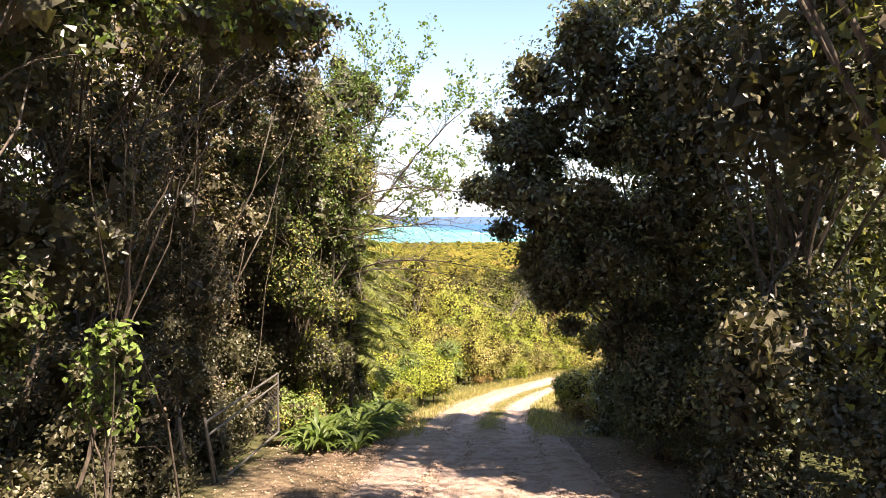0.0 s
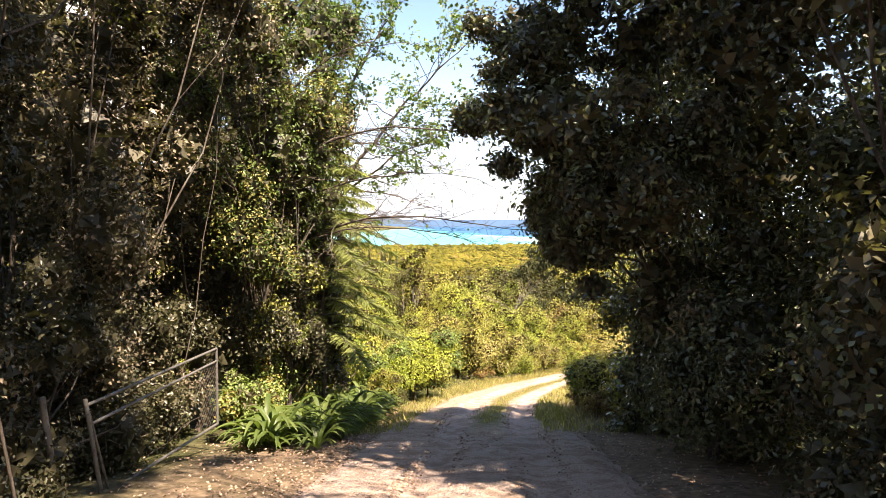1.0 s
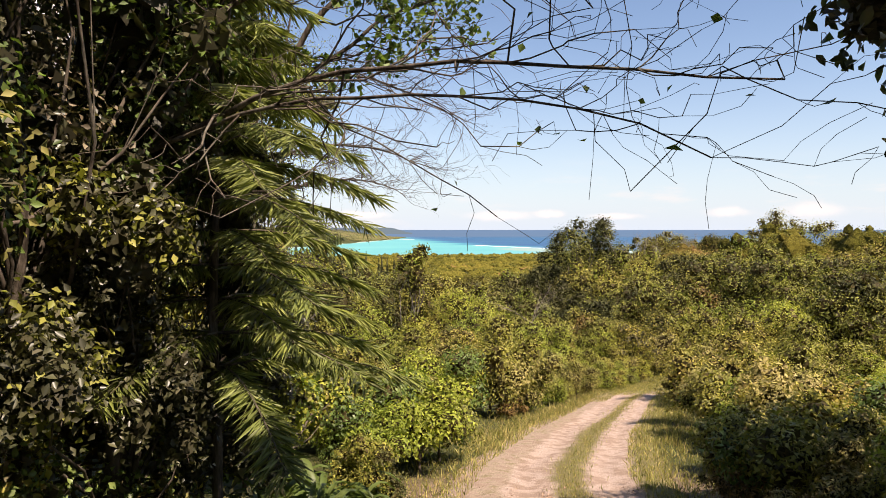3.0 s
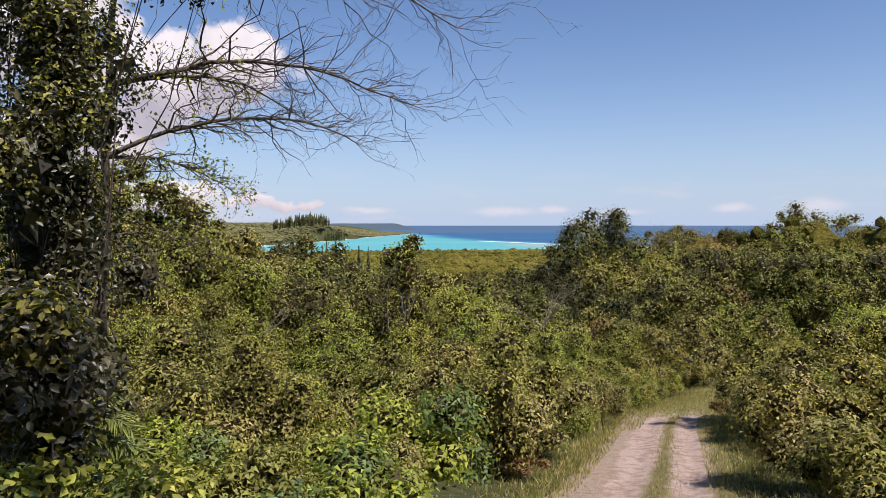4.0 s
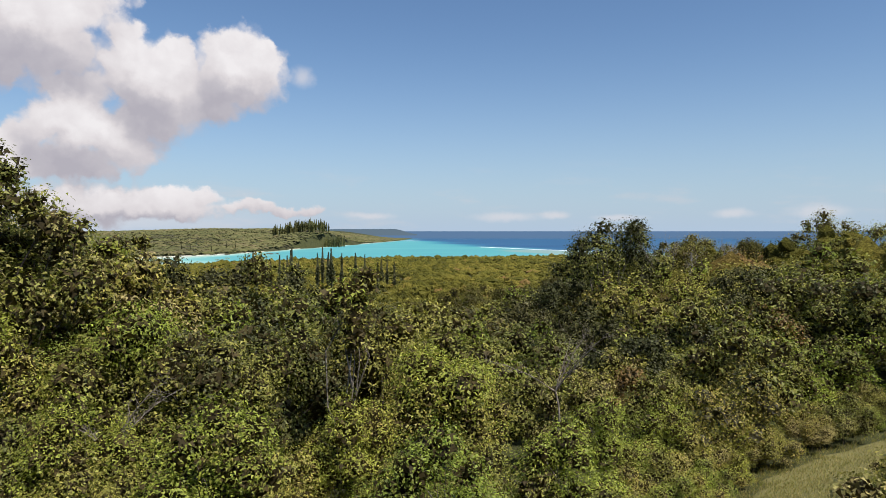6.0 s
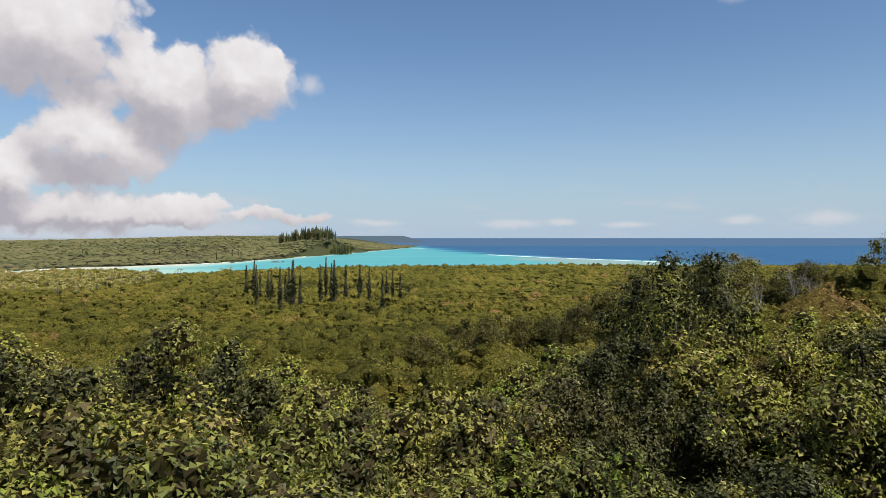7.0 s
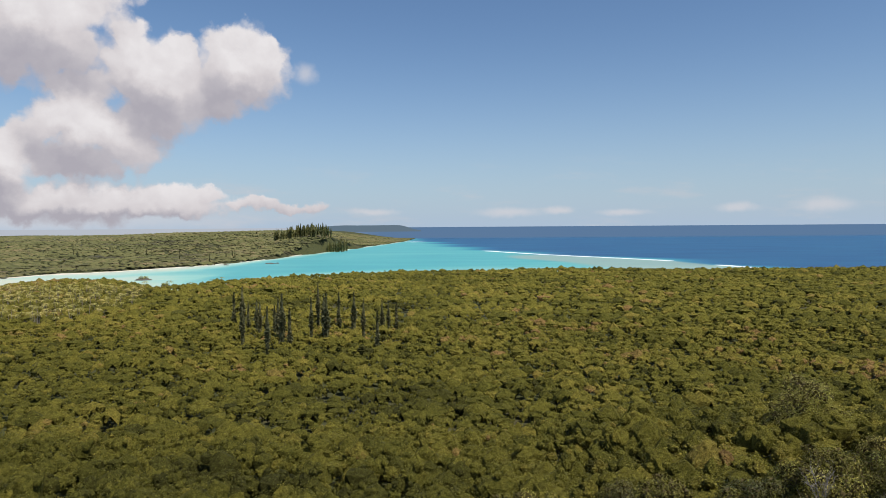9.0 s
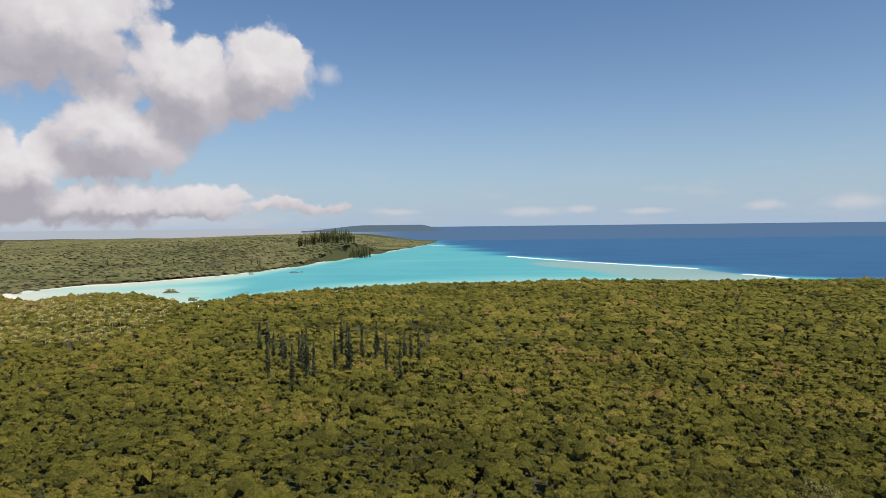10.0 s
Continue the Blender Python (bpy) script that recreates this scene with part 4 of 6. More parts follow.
# the shade trees across the track, some crown lumps added out of view to cast shade
RIGHT = [
    (5.6, 13.2, [((2.5, 12.4, 3.0), (1.5, 1.6, 1.2)), ((2.1, 13.8, 3.4), (1.4, 1.4, 1.1)), ((4.9, 11.0, 4.0), (1.5, 1.3, 1.8)), ((2.6, 13.6, 2.0), (1.1, 1.2, 0.9)), ((2.9, 14.2, 1.3), (1.0, 1.1, 1.0)), ((5.2, 14.8, 0.3), (1.2, 1.1, 0.9)), ((4.0, 14.4, 2.4), (1.4, 1.2, 1.2)), ((2.3, 13.6, 4.6), (1.5, 1.4, 1.2)), ((3.5, 12.2, 1.8), (1.5, 1.7, 1.2)), ((2.8, 13.0, 1.2), (1.1, 1.0, 0.8)), ((3.4, 12.4, 5.4), (1.9, 2.0, 2.0)), ((5.4, 13.0, 2.6), (2.2, 2.6, 3.0)), ((5.8, 13.4, 6.6), (2.6, 2.8, 2.4))], 44000, 0.095, [LEAF_DARK]),
    (4.6, 12.0, [((4.4, 12.0, -0.9), (1.0, 1.3, 1.3)), ((4.7, 11.0, -0.4), (1.2, 1.4, 1.7))], 13000, 0.085, [LEAF_DARK, LEAF_DRY]),
    (5.6, 13.6, [((5.2, 13.8, -1.2), (1.4, 2.0, 1.6)), ((6.6, 14.0, -0.6), (1.8, 2.2, 2.0))], 18000, 0.095, [LEAF_DARK, LEAF_MID]),
    (4.8, 6.4, [((4.4, 7.6, -0.9), (0.9, 1.7, 1.1)), ((4.4, 4.4, -0.2), (0.9, 1.8, 1.3)), ((4.3, 1.2, 0.4), (0.9, 1.8, 1.4))], 22000, 0.07, [LEAF_THICKET]),
    (5.4, 8.4, [((5.2, 8.4, 0.6), (1.6, 2.2, 2.2)), ((5.0, 8.4, 4.4), (1.9, 2.4, 2.6)), ((4.2, 8.6, 7.6), (2.4, 2.6, 1.7)), ((6.8, 9.6, 10.0), (2.4, 2.4, 2.2)), ((6.2, 9.0, 7.0), (2.0, 2.0, 2.0))], 26000, 0.088, [LEAF_THICKET, LEAF_DARK]),
    # the three lumps near 12 m are added out of view to shade the gate
    (5.4, 3.8, [((5.2, 3.8, 1.2), (1.5, 2.4, 2.4)), ((5.0, 3.8, 5.0), (1.9, 2.4, 2.6)), ((4.0, 4.0, 8.4), (2.4, 2.6, 1.7)), ((2.0, 5.4, 11.6), (1.9, 1.9, 1.0)), ((1.2, 3.8, 11.6), (2.0, 1.9, 1.1)), ((0.3, 7.0, 12.2), (1.4, 1.4, 0.8)), ((7.6, 4.6, 5.0), (2.0, 2.0, 2.0))], 15000, 0.12, [LEAF_MID, LEAF_DRY]),
    # the last lump, out of view, is added to shade the low growth ahead
    (5.2, -1.2, [((5.0, -1.2, 3.0), (1.9, 2.4, 3.4)), ((3.0, -1.0, 9.6), (3.6, 2.8, 2.2)), ((7.4, 1.6, 7.0), (2.0, 2.0, 2.2))], 9000, 0.13, [LEAF_DRY, LEAF_MID]),
    (5.2, -6.0, [((5.0, -6.0, 3.6), (2.2, 2.6, 3.4)), ((3.0, -5.6, 9.0), (3.4, 3.0, 2.0))], 5000, 0.16, [LEAF_DARK]),
    (7.6, 17.6, [((7.2, 17.4, 0.4), (2.0, 2.0, 2.6)), ((7.2, 17.4, 3.8), (2.0, 2.0, 2.2))], 8000, 0.13, [LEAF_DARK, LEAF_MID]),
    (5.2, 16.8, [((5.3, 16.4, -2.4), (1.3, 1.3, 1.4)), ((5.3, 16.6, 0.0), (1.5, 1.4, 1.6)), ((4.6, 15.7, 2.6), (1.5, 1.4, 1.4)), ((5.4, 16.4, 4.6), (1.9, 1.7, 1.6))], 14000, 0.11, [LEAF_DARK, LEAF_MID]),
    (7.2, 14.4, [((6.2, 14.8, 1.4), (1.6, 1.2, 2.0)), ((8.2, 15.6, 1.2), (1.8, 1.6, 2.4)), ((6.4, 10.6, 1.8), (1.3, 1.4, 1.8)), ((7.6, 13.0, 2.2), (1.6, 1.6, 2.0))], 16000, 0.13, [LEAF_DARK]),
    (8.4, 12.0, [((8.0, 11.8, 3.6), (2.0, 2.0, 2.6)), ((7.6, 11.0, 0.2), (1.8, 2.0, 2.0))], 7000, 0.13, [LEAF_DARK]),
    (9.0, 0.0, [((9.0, 0.0, 4.0), (2.4, 3.4, 4.0)), ((8.6, 0.0, 9.6), (3.2, 3.4, 2.2))], 4500, 0.18, [LEAF_DARK]),
    (9.2, 7.0, [((9.2, 7.0, 3.0), (2.4, 3.4, 4.0)), ((8.8, 7.0, 8.6), (3.2, 3.4, 2.2))], 4500, 0.18, [LEAF_DARK]),
    (10.2, 13.5, [((10.2, 13.5, 1.6), (2.6, 3.0, 3.8)), ((9.6, 13.0, 6.6), (3.0, 3.2, 2.2))], 5000, 0.17, [LEAF_DARK, LEAF_MID]),
]
for k, (x, y, lumps, n, size, mats) in enumerate(RIGHT):
    lumpy_tree("tree", "dense shade tree with dark glossy leaves beside the track", "tree", 200 + k, x, y, lumps, n, size, mats, r=0.09 if k < 4 else 0.08, fine=k == 0, width=0.27 if k < 2 else 0.34, full=0.86, core=0.72, dense=330 if k < 5 else 140, twigs=0 if k == 0 else 1, plain=k > 4, wood=8 if k == 0 else 2)


def sparse_tree(name, label, seed, x, y, base_r, limbs, leaf_count, leaf, mat, bark, twig=3, arch=0.08, leafy=99.0):
    """A thin-crowned tree: a trunk, long limbs that fork twice, few leaves at the twigs."""
    gen = np.random.default_rng(seed)
    z = float(land(np.array(x, float), np.array(y, float)))
    t = thing(name, pose(x, y, z), label, "tree")
    root = np.array((x, y, z))
    top = np.asarray(max((a for a, b, r in limbs), key=lambda q: q[2]), float)
    pts, rad, _ = limb((0, 0, -0.3), top - root, base_r, base_r * 0.5, gen, 0.16, 9)
    part("trunk", build_mesh("trunk", [(*tube(pts, rad, 8), 0)], [bark], smooth=True), t)
    tips = []
    for a, b, r in limbs:
        a, b = np.asarray(a) - root, np.asarray(b) - root
        start = pts[np.argmin(np.linalg.norm(pts - a, axis=1))]
        lp, lr, _ = limb(start, b, r, r * 0.2, gen, 0.1, 14)
        lp[:, 2] += arch * np.linalg.norm(b - start) * np.sin(np.linspace(0, np.pi, 14))
        chunks = [(*tube(lp, lr, 6), 0)]
        length = np.linalg.norm(b - start)
        for i in range(3, 14):
            for _ in range(twig - 1):
                d = unit(unit(b - start) * 0.65 + gen.normal(0, 0.62, 3) * (1, 1, 0.7) + (0, 0, 0.02))
                end = lp[i] + d * length * gen.uniform(0.12, 0.34)
                sp, sr, _ = limb(lp[i], end, lr[i] * 0.55, lr[i] * 0.12 + 0.002, gen, 0.34, 7)
                chunks.append((*tube(sp, sr, 4), 0))
                for q in range(2, 7):
                    e2 = sp[q] + unit(d + gen.normal(0, 0.6, 3)) * length * gen.uniform(0.04, 0.12)
                    up, ur, _ = limb(sp[q], e2, sr[q] * 0.6, 0.0025, gen, 0.3, 4)
                    chunks.append((*tube(up, ur, 3), 0))
                    tips += [up[-1], up[2]]
        part("limb", build_mesh("limb", chunks, [bark], smooth=True), t)
    tips = np.array(tips)
    tips = tips[tips[:, 0] < leafy]
    if leaf_count:
        pick = tips[gen.integers(0, len(tips), leaf_count)] + gen.normal(0, 0.07, (leaf_count, 3))
        v, f = leaves(pick, gen.normal(0, 1, (leaf_count, 3)), leaf, gen, droop=0.5)
        part("foliage", build_mesh("foliage", [(v, f, 0)], [mat]), t)
    return t


# leaning, nearly bare trees that reach over the track
sparse_tree("bare_tree", "thin grey tree with bare limbs reaching over the track", 31, -2.9, 17.0, 0.08,
            [((-2.8, 17.0, 1.0), (2.3, 15.6, 1.35), 0.032), ((-2.8, 17.0, 0.9), (1.7, 15.3, 0.8), 0.024), ((-2.9, 17.0, 2.4), (1.4, 15.8, 3.3), 0.034), ((-2.9, 17.0, 2.0), (1.6, 15.6, 2.2), 0.026), ((-2.9, 17.0, 4.4), (-1.0, 16.6, 5.4), 0.03)], 90, 0.08, LEAF_LIME, BARK)
sparse_tree("bare_tree", "sparse tree with thin pale limbs and few yellow-green leaves", 32, -4.4, 21.4, 0.09,
            [((-2.8, 20.6, 2.0), (1.2, 20.4, 6.4), 0.05), ((-2.8, 20.6, 2.6), (-0.6, 20.2, 7.4), 0.05), ((-2.8, 20.6, 1.4), (0.8, 21.2, 4.2), 0.04), ((-2.9, 20.6, 3.0), (-2.2, 20.2, 7.8), 0.04)], 5200, 0.11, LEAF_LIME, BARK)
sparse_tree("bare_tree", "nearly leafless tree with spreading grey branches", 33, -6.1, 30.8, 0.1,
            [((-5.55, 30.5, 3.6), (0.6, 30.7, 3.5), 0.055), ((-5.55, 30.5, 2.5), (-0.23, 30.7, 2.1), 0.05), ((-5.55, 30.5, 1.4), (-1.25, 30.6, 1.4), 0.045), ((-5.55, 30.5, 1.8), (-2.3, 30.5, 1.9), 0.04), ((-5.55, 30.5, 0.5), (-3.4, 30.5, 0.45), 0.033), ((-5.55, 30.5, 4.5), (-1.6, 29.9, 4.7), 0.045), ((-5.55, 30.5, 0.0), (-3.75, 30.1, -0.65), 0.028)], 1900, 0.06, LEAF_BRIGHT, BARK, twig=6, arch=0.12, leafy=3.0)
for seed, x, y, top in ((34, 35.0, 142.0, -2.4), (35, 27.0, 116.0, -4.6), (36, 43.0, 128.0, -1.4), (37, 6.5, 62.0, -3.8), (38, -9.5, 52.0, -4.6), (39, 38.0, 132.0, -2.6), (40, 46.0, 139.0, -1.2), (41, 40.5, 149.0, -0.6), (42, 31.0, 127.0, -4.2)):
    gen = np.random.default_rng(seed)
    g = float(land(np.array(x), np.array(y)))
    sparse_tree("dead_tree", "dead tree with bare bleached branches among the crowns", seed, x, y, 0.17 if y > 100 else 0.08,
                [((x, y, g + (top - g) * 0.62), (x + gen.normal(0, 1.3), y + gen.normal(0, 1.0), top + gen.uniform(-1.6, 0.6)), 0.09 if y > 100 else 0.035) for _ in range(5)], 0, 0.1, LEAF_MID, BARK_DEAD if y > 100 else BARK_PALE, twig=2)


def frond_pine(seed, x, y, height, reach):
    """A young pine with whorls of drooping feathery branches."""
    gen = np.random.default_rng(seed)
    t = thing("young_pine", ground_pose(x, y), "young pine with drooping feathery branches at the thicket's edge", "pine tree")
    trunk = limb((0, 0, -0.3), (0.1, 0.05, height), 0.07, 0.012, gen, 0.03, 9)
    part("trunk", build_mesh("trunk", [(*tube(trunk[0], trunk[1], 6), 0)], [BARK], smooth=True), t)
    for w in np.arange(height * 0.3, height - 0.2, 0.36):
        r = reach * (1 - (w / height) ** 2.2) * gen.uniform(0.7, 1.1) + 0.15
        turn = gen.uniform(0, 6.28)
        chunks = []
        for k in range(5):
            a = turn + k * 1.2566 + gen.normal(0, 0.15)
            way = np.array((math.cos(a), math.sin(a), 0))
            s = np.linspace(0, 1, 8)
            pts = np.array((0.05, 0.03, w)) + way * (s * r)[:, None] + np.array((0, 0, 1)) * (0.12 * s - 0.3 * s ** 2)[:, None] * r
            chunks.append((*tube(pts, np.linspace(0.014, 0.004, 8), 4), 1))
            n = int(170 * r) + 24
            k2 = gen.uniform(0.1, 1, n)
            at = np.stack([np.interp(k2, s, pts[:, i]) for i in range(3)], -1) + gen.normal(0, 0.012, (n, 3))
            side = np.array((-way[1], way[0], 0)) * np.sign(gen.normal(0, 1, n))[:, None] + way * 0.7
            v, f = leaves(at, side - np.array((0, 0, 0.45)), 0.3, gen, width=0.045, droop=0.2, fold=0.02, spread=0.25)
            chunks.append((v, f, 0))
        part("branch_whorl", build_mesh("branch_whorl", chunks, [LEAF_FROND, BARK]), t)
    return t


frond_pine(41, -2.4, 18.2, 8.0, 2.2)
frond_pine(42, -4.6, 27.5, 3.0, 1.0)


# ---- gate and fence beside the track ----
def rod(a, b, r, sides=8):
    return (*tube(np.linspace(a, b, 3), [r, r, r], sides), 0)


gate = thing("farm_gate", pose(-3.62, 9.75, -1.92), "rusty galvanised pipe gate with wire mesh, standing open by the track", "gate")
GV = np.array((0.36, 3.4, -0.02))
gz = np.array((0, 0, 1.0))


def bar(name, a, b, r, label=""):
    return part(name, build_mesh(name, [rod(a, b, r)], [METAL], smooth=True), gate, label)


bar("top_rail", gz * 1.3, GV + gz * 1.34, 0.022)
bar("middle_rail", gz * 1.05, GV + gz * 1.13, 0.02)
bar("bottom_rail", gz * 0.1, GV + gz * 0.06, 0.022)
bar("end_stile", gz * 0.04 + np.array((0.14, 0.1, 0)), gz * 1.38, 0.026)
bar("brace", gz * 0.1 + np.array((0.1, 0.32, 0)), gz * 1.2 + np.array((0.01, 0.06, 0)), 0.018)
bar("end_stile", GV + gz * 0.05, GV + gz * 1.35, 0.024)
wires = []
for k in np.arange(1.8, 3.5, 0.1):
    for s in (1, -1):
        lo, hi = max(0.0, (2.75 + 0.25 * math.sin(k * 9) - k) / 1.1), min(1.0, (3.4 - k) / 1.1)
        if hi > lo:
            pa, pb = k + 1.1 * lo, k + 1.1 * hi
            za, zb = 0.1 + 0.98 * lo, 0.1 + 0.98 * hi
            if s < 0:
                za, zb = 1.18 - za, 1.18 - zb
            wires.append(rod(GV * pa / 3.4 + gz * za, GV * pb / 3.4 + gz * zb, 0.0022, 3))
part("wire_mesh", build_mesh("wire_mesh", wires, [WIRE]), gate, "torn remnant of diamond wire mesh")
post = thing("gate_post", pose(-3.78, 9.5, -1.95, 4, -5, 0), "leaning grey metal gate post", "post")
part("pole", build_mesh("pole", [rod((0, 0, -0.3), (0, 0, 1.5), 0.035, 10)], [METAL], smooth=True), post)
part("cap", build_mesh("cap", [(*tube([(0, 0, 1.48), (0, 0, 1.53), (0, 0, 1.545)], [0.042, 0.042, 0.01], 10), 0)], [METAL], smooth=True), post)


# ---- strap-leaved plants at the road's edge ----
def strap_plant(seed):
    gen = np.random.default_rng(seed)
    t = thing("fern", pose(0, 0, -60), "bright green fern with arching strap leaves at the track's edge", "fern", "ferns by the gate")
    for k in range(24):
        a, length, lift = gen.uniform(0, 6.28), gen.uniform(0.4, 0.75), gen.uniform(0.7, 1.9)
        way = np.array((math.cos(a), math.sin(a), 0))
        side = np.array((-way[1], way[0], 0))
        s = np.linspace(0, 1, 7)[:, None]
        mid = way * s * length * 0.75 + np.array((0, 0, 1)) * (lift * s - lift * 0.75 * s ** 2) * length
        w = 0.027 * np.sin(np.pi * np.clip(s * 0.92 + 0.06, 0, 1)) ** 0.7
        v = np.concatenate((mid - side * w + (0, 0, 0.012), mid, mid + side * w + (0, 0, 0.012)))
        k0 = np.arange(6)[:, None]
        f = np.concatenate((k0 + [0, 1, 8, 7], k0 + [7, 8, 15, 14]))
        part("frond", build_mesh("frond", [(v, f, 0)], [LEAF_LIME], smooth=True), t)
    return t


ferns = [strap_plant(51), strap_plant(52), strap_plant(53)]
for k in range(90):
    y = rng.uniform(12.8, 21.5)
    x = road_x(y) - 2.7 - rng.uniform(0, 1.4) - 0.05 * (y - 13)
    m = ground_pose(x, y, rng.uniform(0, 360), rng.uniform(0.85, 1.5), rng.uniform(-8, 8))
    if k < 3:
        ferns[k].matrix_world = m
    else:
        copy_thing(ferns[k % 3], m)

# ---- shrubs along the track ----
ORIGIN = pose(0, 0, -80)
shrub_kinds = [
    plant("shrub", "rounded shrub with mid-green leaves beside the track", "shrub", 61, ORIGIN, 3.0, 1.6, 9, 4800, 0.112, [LEAF_MID, LEAF_LIME], 0.05, "shrubs by the track", 0.0, low=-0.8, twigs=0),
    plant("shrub", "bushy shrub with yellow-green leaves beside the track", "shrub", 62, ORIGIN, 2.7, 1.5, 9, 4800, 0.11, [LEAF_BRIGHT, LEAF_LIME], 0.05, "shrubs by the track", 0.0, low=-0.8, twigs=0),
    plant("shrub", "scrubby shrub with green and dry brown leaves", "shrub", 63, ORIGIN, 2.9, 1.6, 9, 4600, 0.11, [LEAF_STRAW, LEAF_MID], 0.05, "shrubs by the track", 0.0, low=-0.8, twigs=1),
    plant("shrub", "dark green broad-leaved shrub", "shrub", 64, ORIGIN, 3.2, 1.6, 9, 4300, 0.12, [LEAF_MID, LEAF_DEEP], 0.06, "shrubs by the track", 0.0, low=-0.8, twigs=0),
]
tree_kinds = [
    plant("tree", "round-crowned tree with mid-green leaves on the slope", "tree", 71, ORIGIN, 6.6, 2.8, 14, 4400, 0.17, [LEAF_MID, LEAF_BRIGHT], 0.13, "trees on the slope", 0.05, low=-0.6, twigs=0),
    plant("tree", "dark green tree with a dense lumpy crown on the slope", "tree", 72, ORIGIN, 7.0, 2.9, 15, 4400, 0.17, [LEAF_MID, LEAF_DEEP], 0.14, "trees on the slope", 0.05, low=-0.6, twigs=0),
    plant("tree", "yellow-green tree with an open crown on the slope", "tree", 73, ORIGIN, 6.2, 2.5, 13, 4200, 0.165, [LEAF_BRIGHT, LEAF_MID], 0.12, "trees on the slope", 0.08, BARK_PALE, low=-0.6, twigs=1, core=0.74),
    plant("tree", "tree with green and browned leaves on the slope", "tree", 74, ORIGIN, 6.4, 2.7, 14, 4400, 0.17, [LEAF_MID, LEAF_STRAW], 0.12, "trees on the slope", 0.05, low=-0.6, twigs=1),
]

near_tree_kinds = [
    plant("tree", "low spreading tree with mid-green leaves below the track", "tree", 75, ORIGIN, 6.0, 2.5, 22, 12500, 0.11, [LEAF_MID, LEAF_BRIGHT], 0.1, "trees below the track", 0.0, low=-0.7, twigs=1),
    plant("tree", "low bushy tree with small dark green leaves below the track", "tree", 76, ORIGIN, 6.2, 2.5, 22, 12500, 0.11, [LEAF_MID, LEAF_DEEP], 0.1, "trees below the track", 0.0, low=-0.7, twigs=1),
    plant("tree", "low tree with yellow-green and dry leaves below the track", "tree", 77, ORIGIN, 5.8, 2.4, 21, 12000, 0.11, [LEAF_BRIGHT, LEAF_MID], 0.09, "trees below the track", 0.0, low=-0.7, twigs=2, bark=BARK_PALE),
]


def scatter(x0, x1, y0, y1, gap, gen, tries=6000, keep=None, taken=None):
    """Places no nearer to one another than the gap."""
    pts = list(taken or [])
    first = len(pts)
    cells = {}
    for q in pts:
        cells.setdefault((int(q[0] // gap), int(q[1] // gap)), []).append(q)
    for _ in range(tries):
        x, y = gen.uniform(x0, x1), gen.uniform(y0, y1)
        if keep and not keep(x, y):
            continue
        i, j = int(x // gap), int(y // gap)
        if all((x - a) ** 2 + (y - b) ** 2 > gap * gap for di in (-1, 0, 1) for dj in (-1, 0, 1) for a, b in cells.get((i + di, j + dj), ())):
            cells.setdefault((i, j), []).append((x, y))
            pts.append((x, y))
    return pts[first:]


TRACK_Y = np.arange(10.0, 76.0, 0.5)
TRACK_X = road_x(TRACK_Y)


def off_road(x, y):
    """Metres from the middle of the track, with more room where its verges are wide."""
    extra = float(np.interp(y, [24, 26, 36, 52, 58], [0, 0.6, 0.9, 0.9, 0.2])) if x > road_x(y) else float(np.interp(y, [26, 32, 42, 48], [0, 0.8, 0.8, 0]))
    return float(np.hypot(TRACK_X - x, TRACK_Y - y).min()) - extra


def spread_out(kinds, places, gen, sizes, weights=None):
    """Copies of the kinds at the places; sizes gives the scale by y."""
    fresh = list(range(len(kinds)))
    for x, y in places:
        k = int(gen.choice(len(kinds), p=weights))
        m = ground_pose(x, y, gen.uniform(0, 360), (0.75 if 40 < y < 48 and x < 6 else 1.0) * sizes(y) * (1.05 if 28 < y < 47 and x > road_x(y) else 0.78 if x > 3 and 48 < y < 80 else 1.0) * gen.uniform(0.8, 1.2), gen.uniform(-6, 6))
        if k in fresh:
            fresh.remove(k)
            kinds[k].matrix_world = m
        else:
            copy_thing(kinds[k], m)


def seen_wedge(x, y):
    return abs(x - 1.5) < 0.665 * (y - 18) + 4.5


gen = np.random.default_rng(81)
low_spots = scatter(-14, 20, 20.3, 31, 1.45, gen, 4000, lambda x, y: off_road(x, y) > 2.9 and not (x < -1.8 and y < 25.5) and abs(x - 2) < 0.6 * (y - 14) + 3)
low_spots += scatter(-16, 26, 31, 40, 2.0, gen, 3000, lambda x, y: off_road(x, y) > 3.0 and seen_wedge(x, y), low_spots)
low_spots += scatter(4.6, 9.5, 16.5, 21.5, 1.7, gen, 200, lambda x, y: off_road(x, y) > 3.4, low_spots)
low_spots += [(5.1, 19.6), (6.1, 20.8), (5.5, 18.0), (4.9, 21.8), (5.7, 23.0)]
low_spots += scatter(15, 36, 50, 76, 2.4, gen, 1500, lambda x, y: 5.4 < off_road(x, y) and x > road_x(y), low_spots)
low_spots += scatter(3, 46, 40, 80, 1.8, gen, 5000, lambda x, y: 2.7 < off_road(x, y) < 6.0, low_spots)
low_spots += scatter(-22, 24, 39, 56, 2.7, gen, 2500, lambda x, y: off_road(x, y) > 3.4 and seen_wedge(x, y), low_spots)
bracken = plant("shrub", "low clump of rusty dead bracken in dry grass", "shrub", 65, ORIGIN, 1.5, 1.0, 8, 2200, 0.11, [LEAF_RUST, LEAF_STRAW], 0.03, "dead bracken by the track", 0.0, low=-0.8, twigs=1, width=0.2)
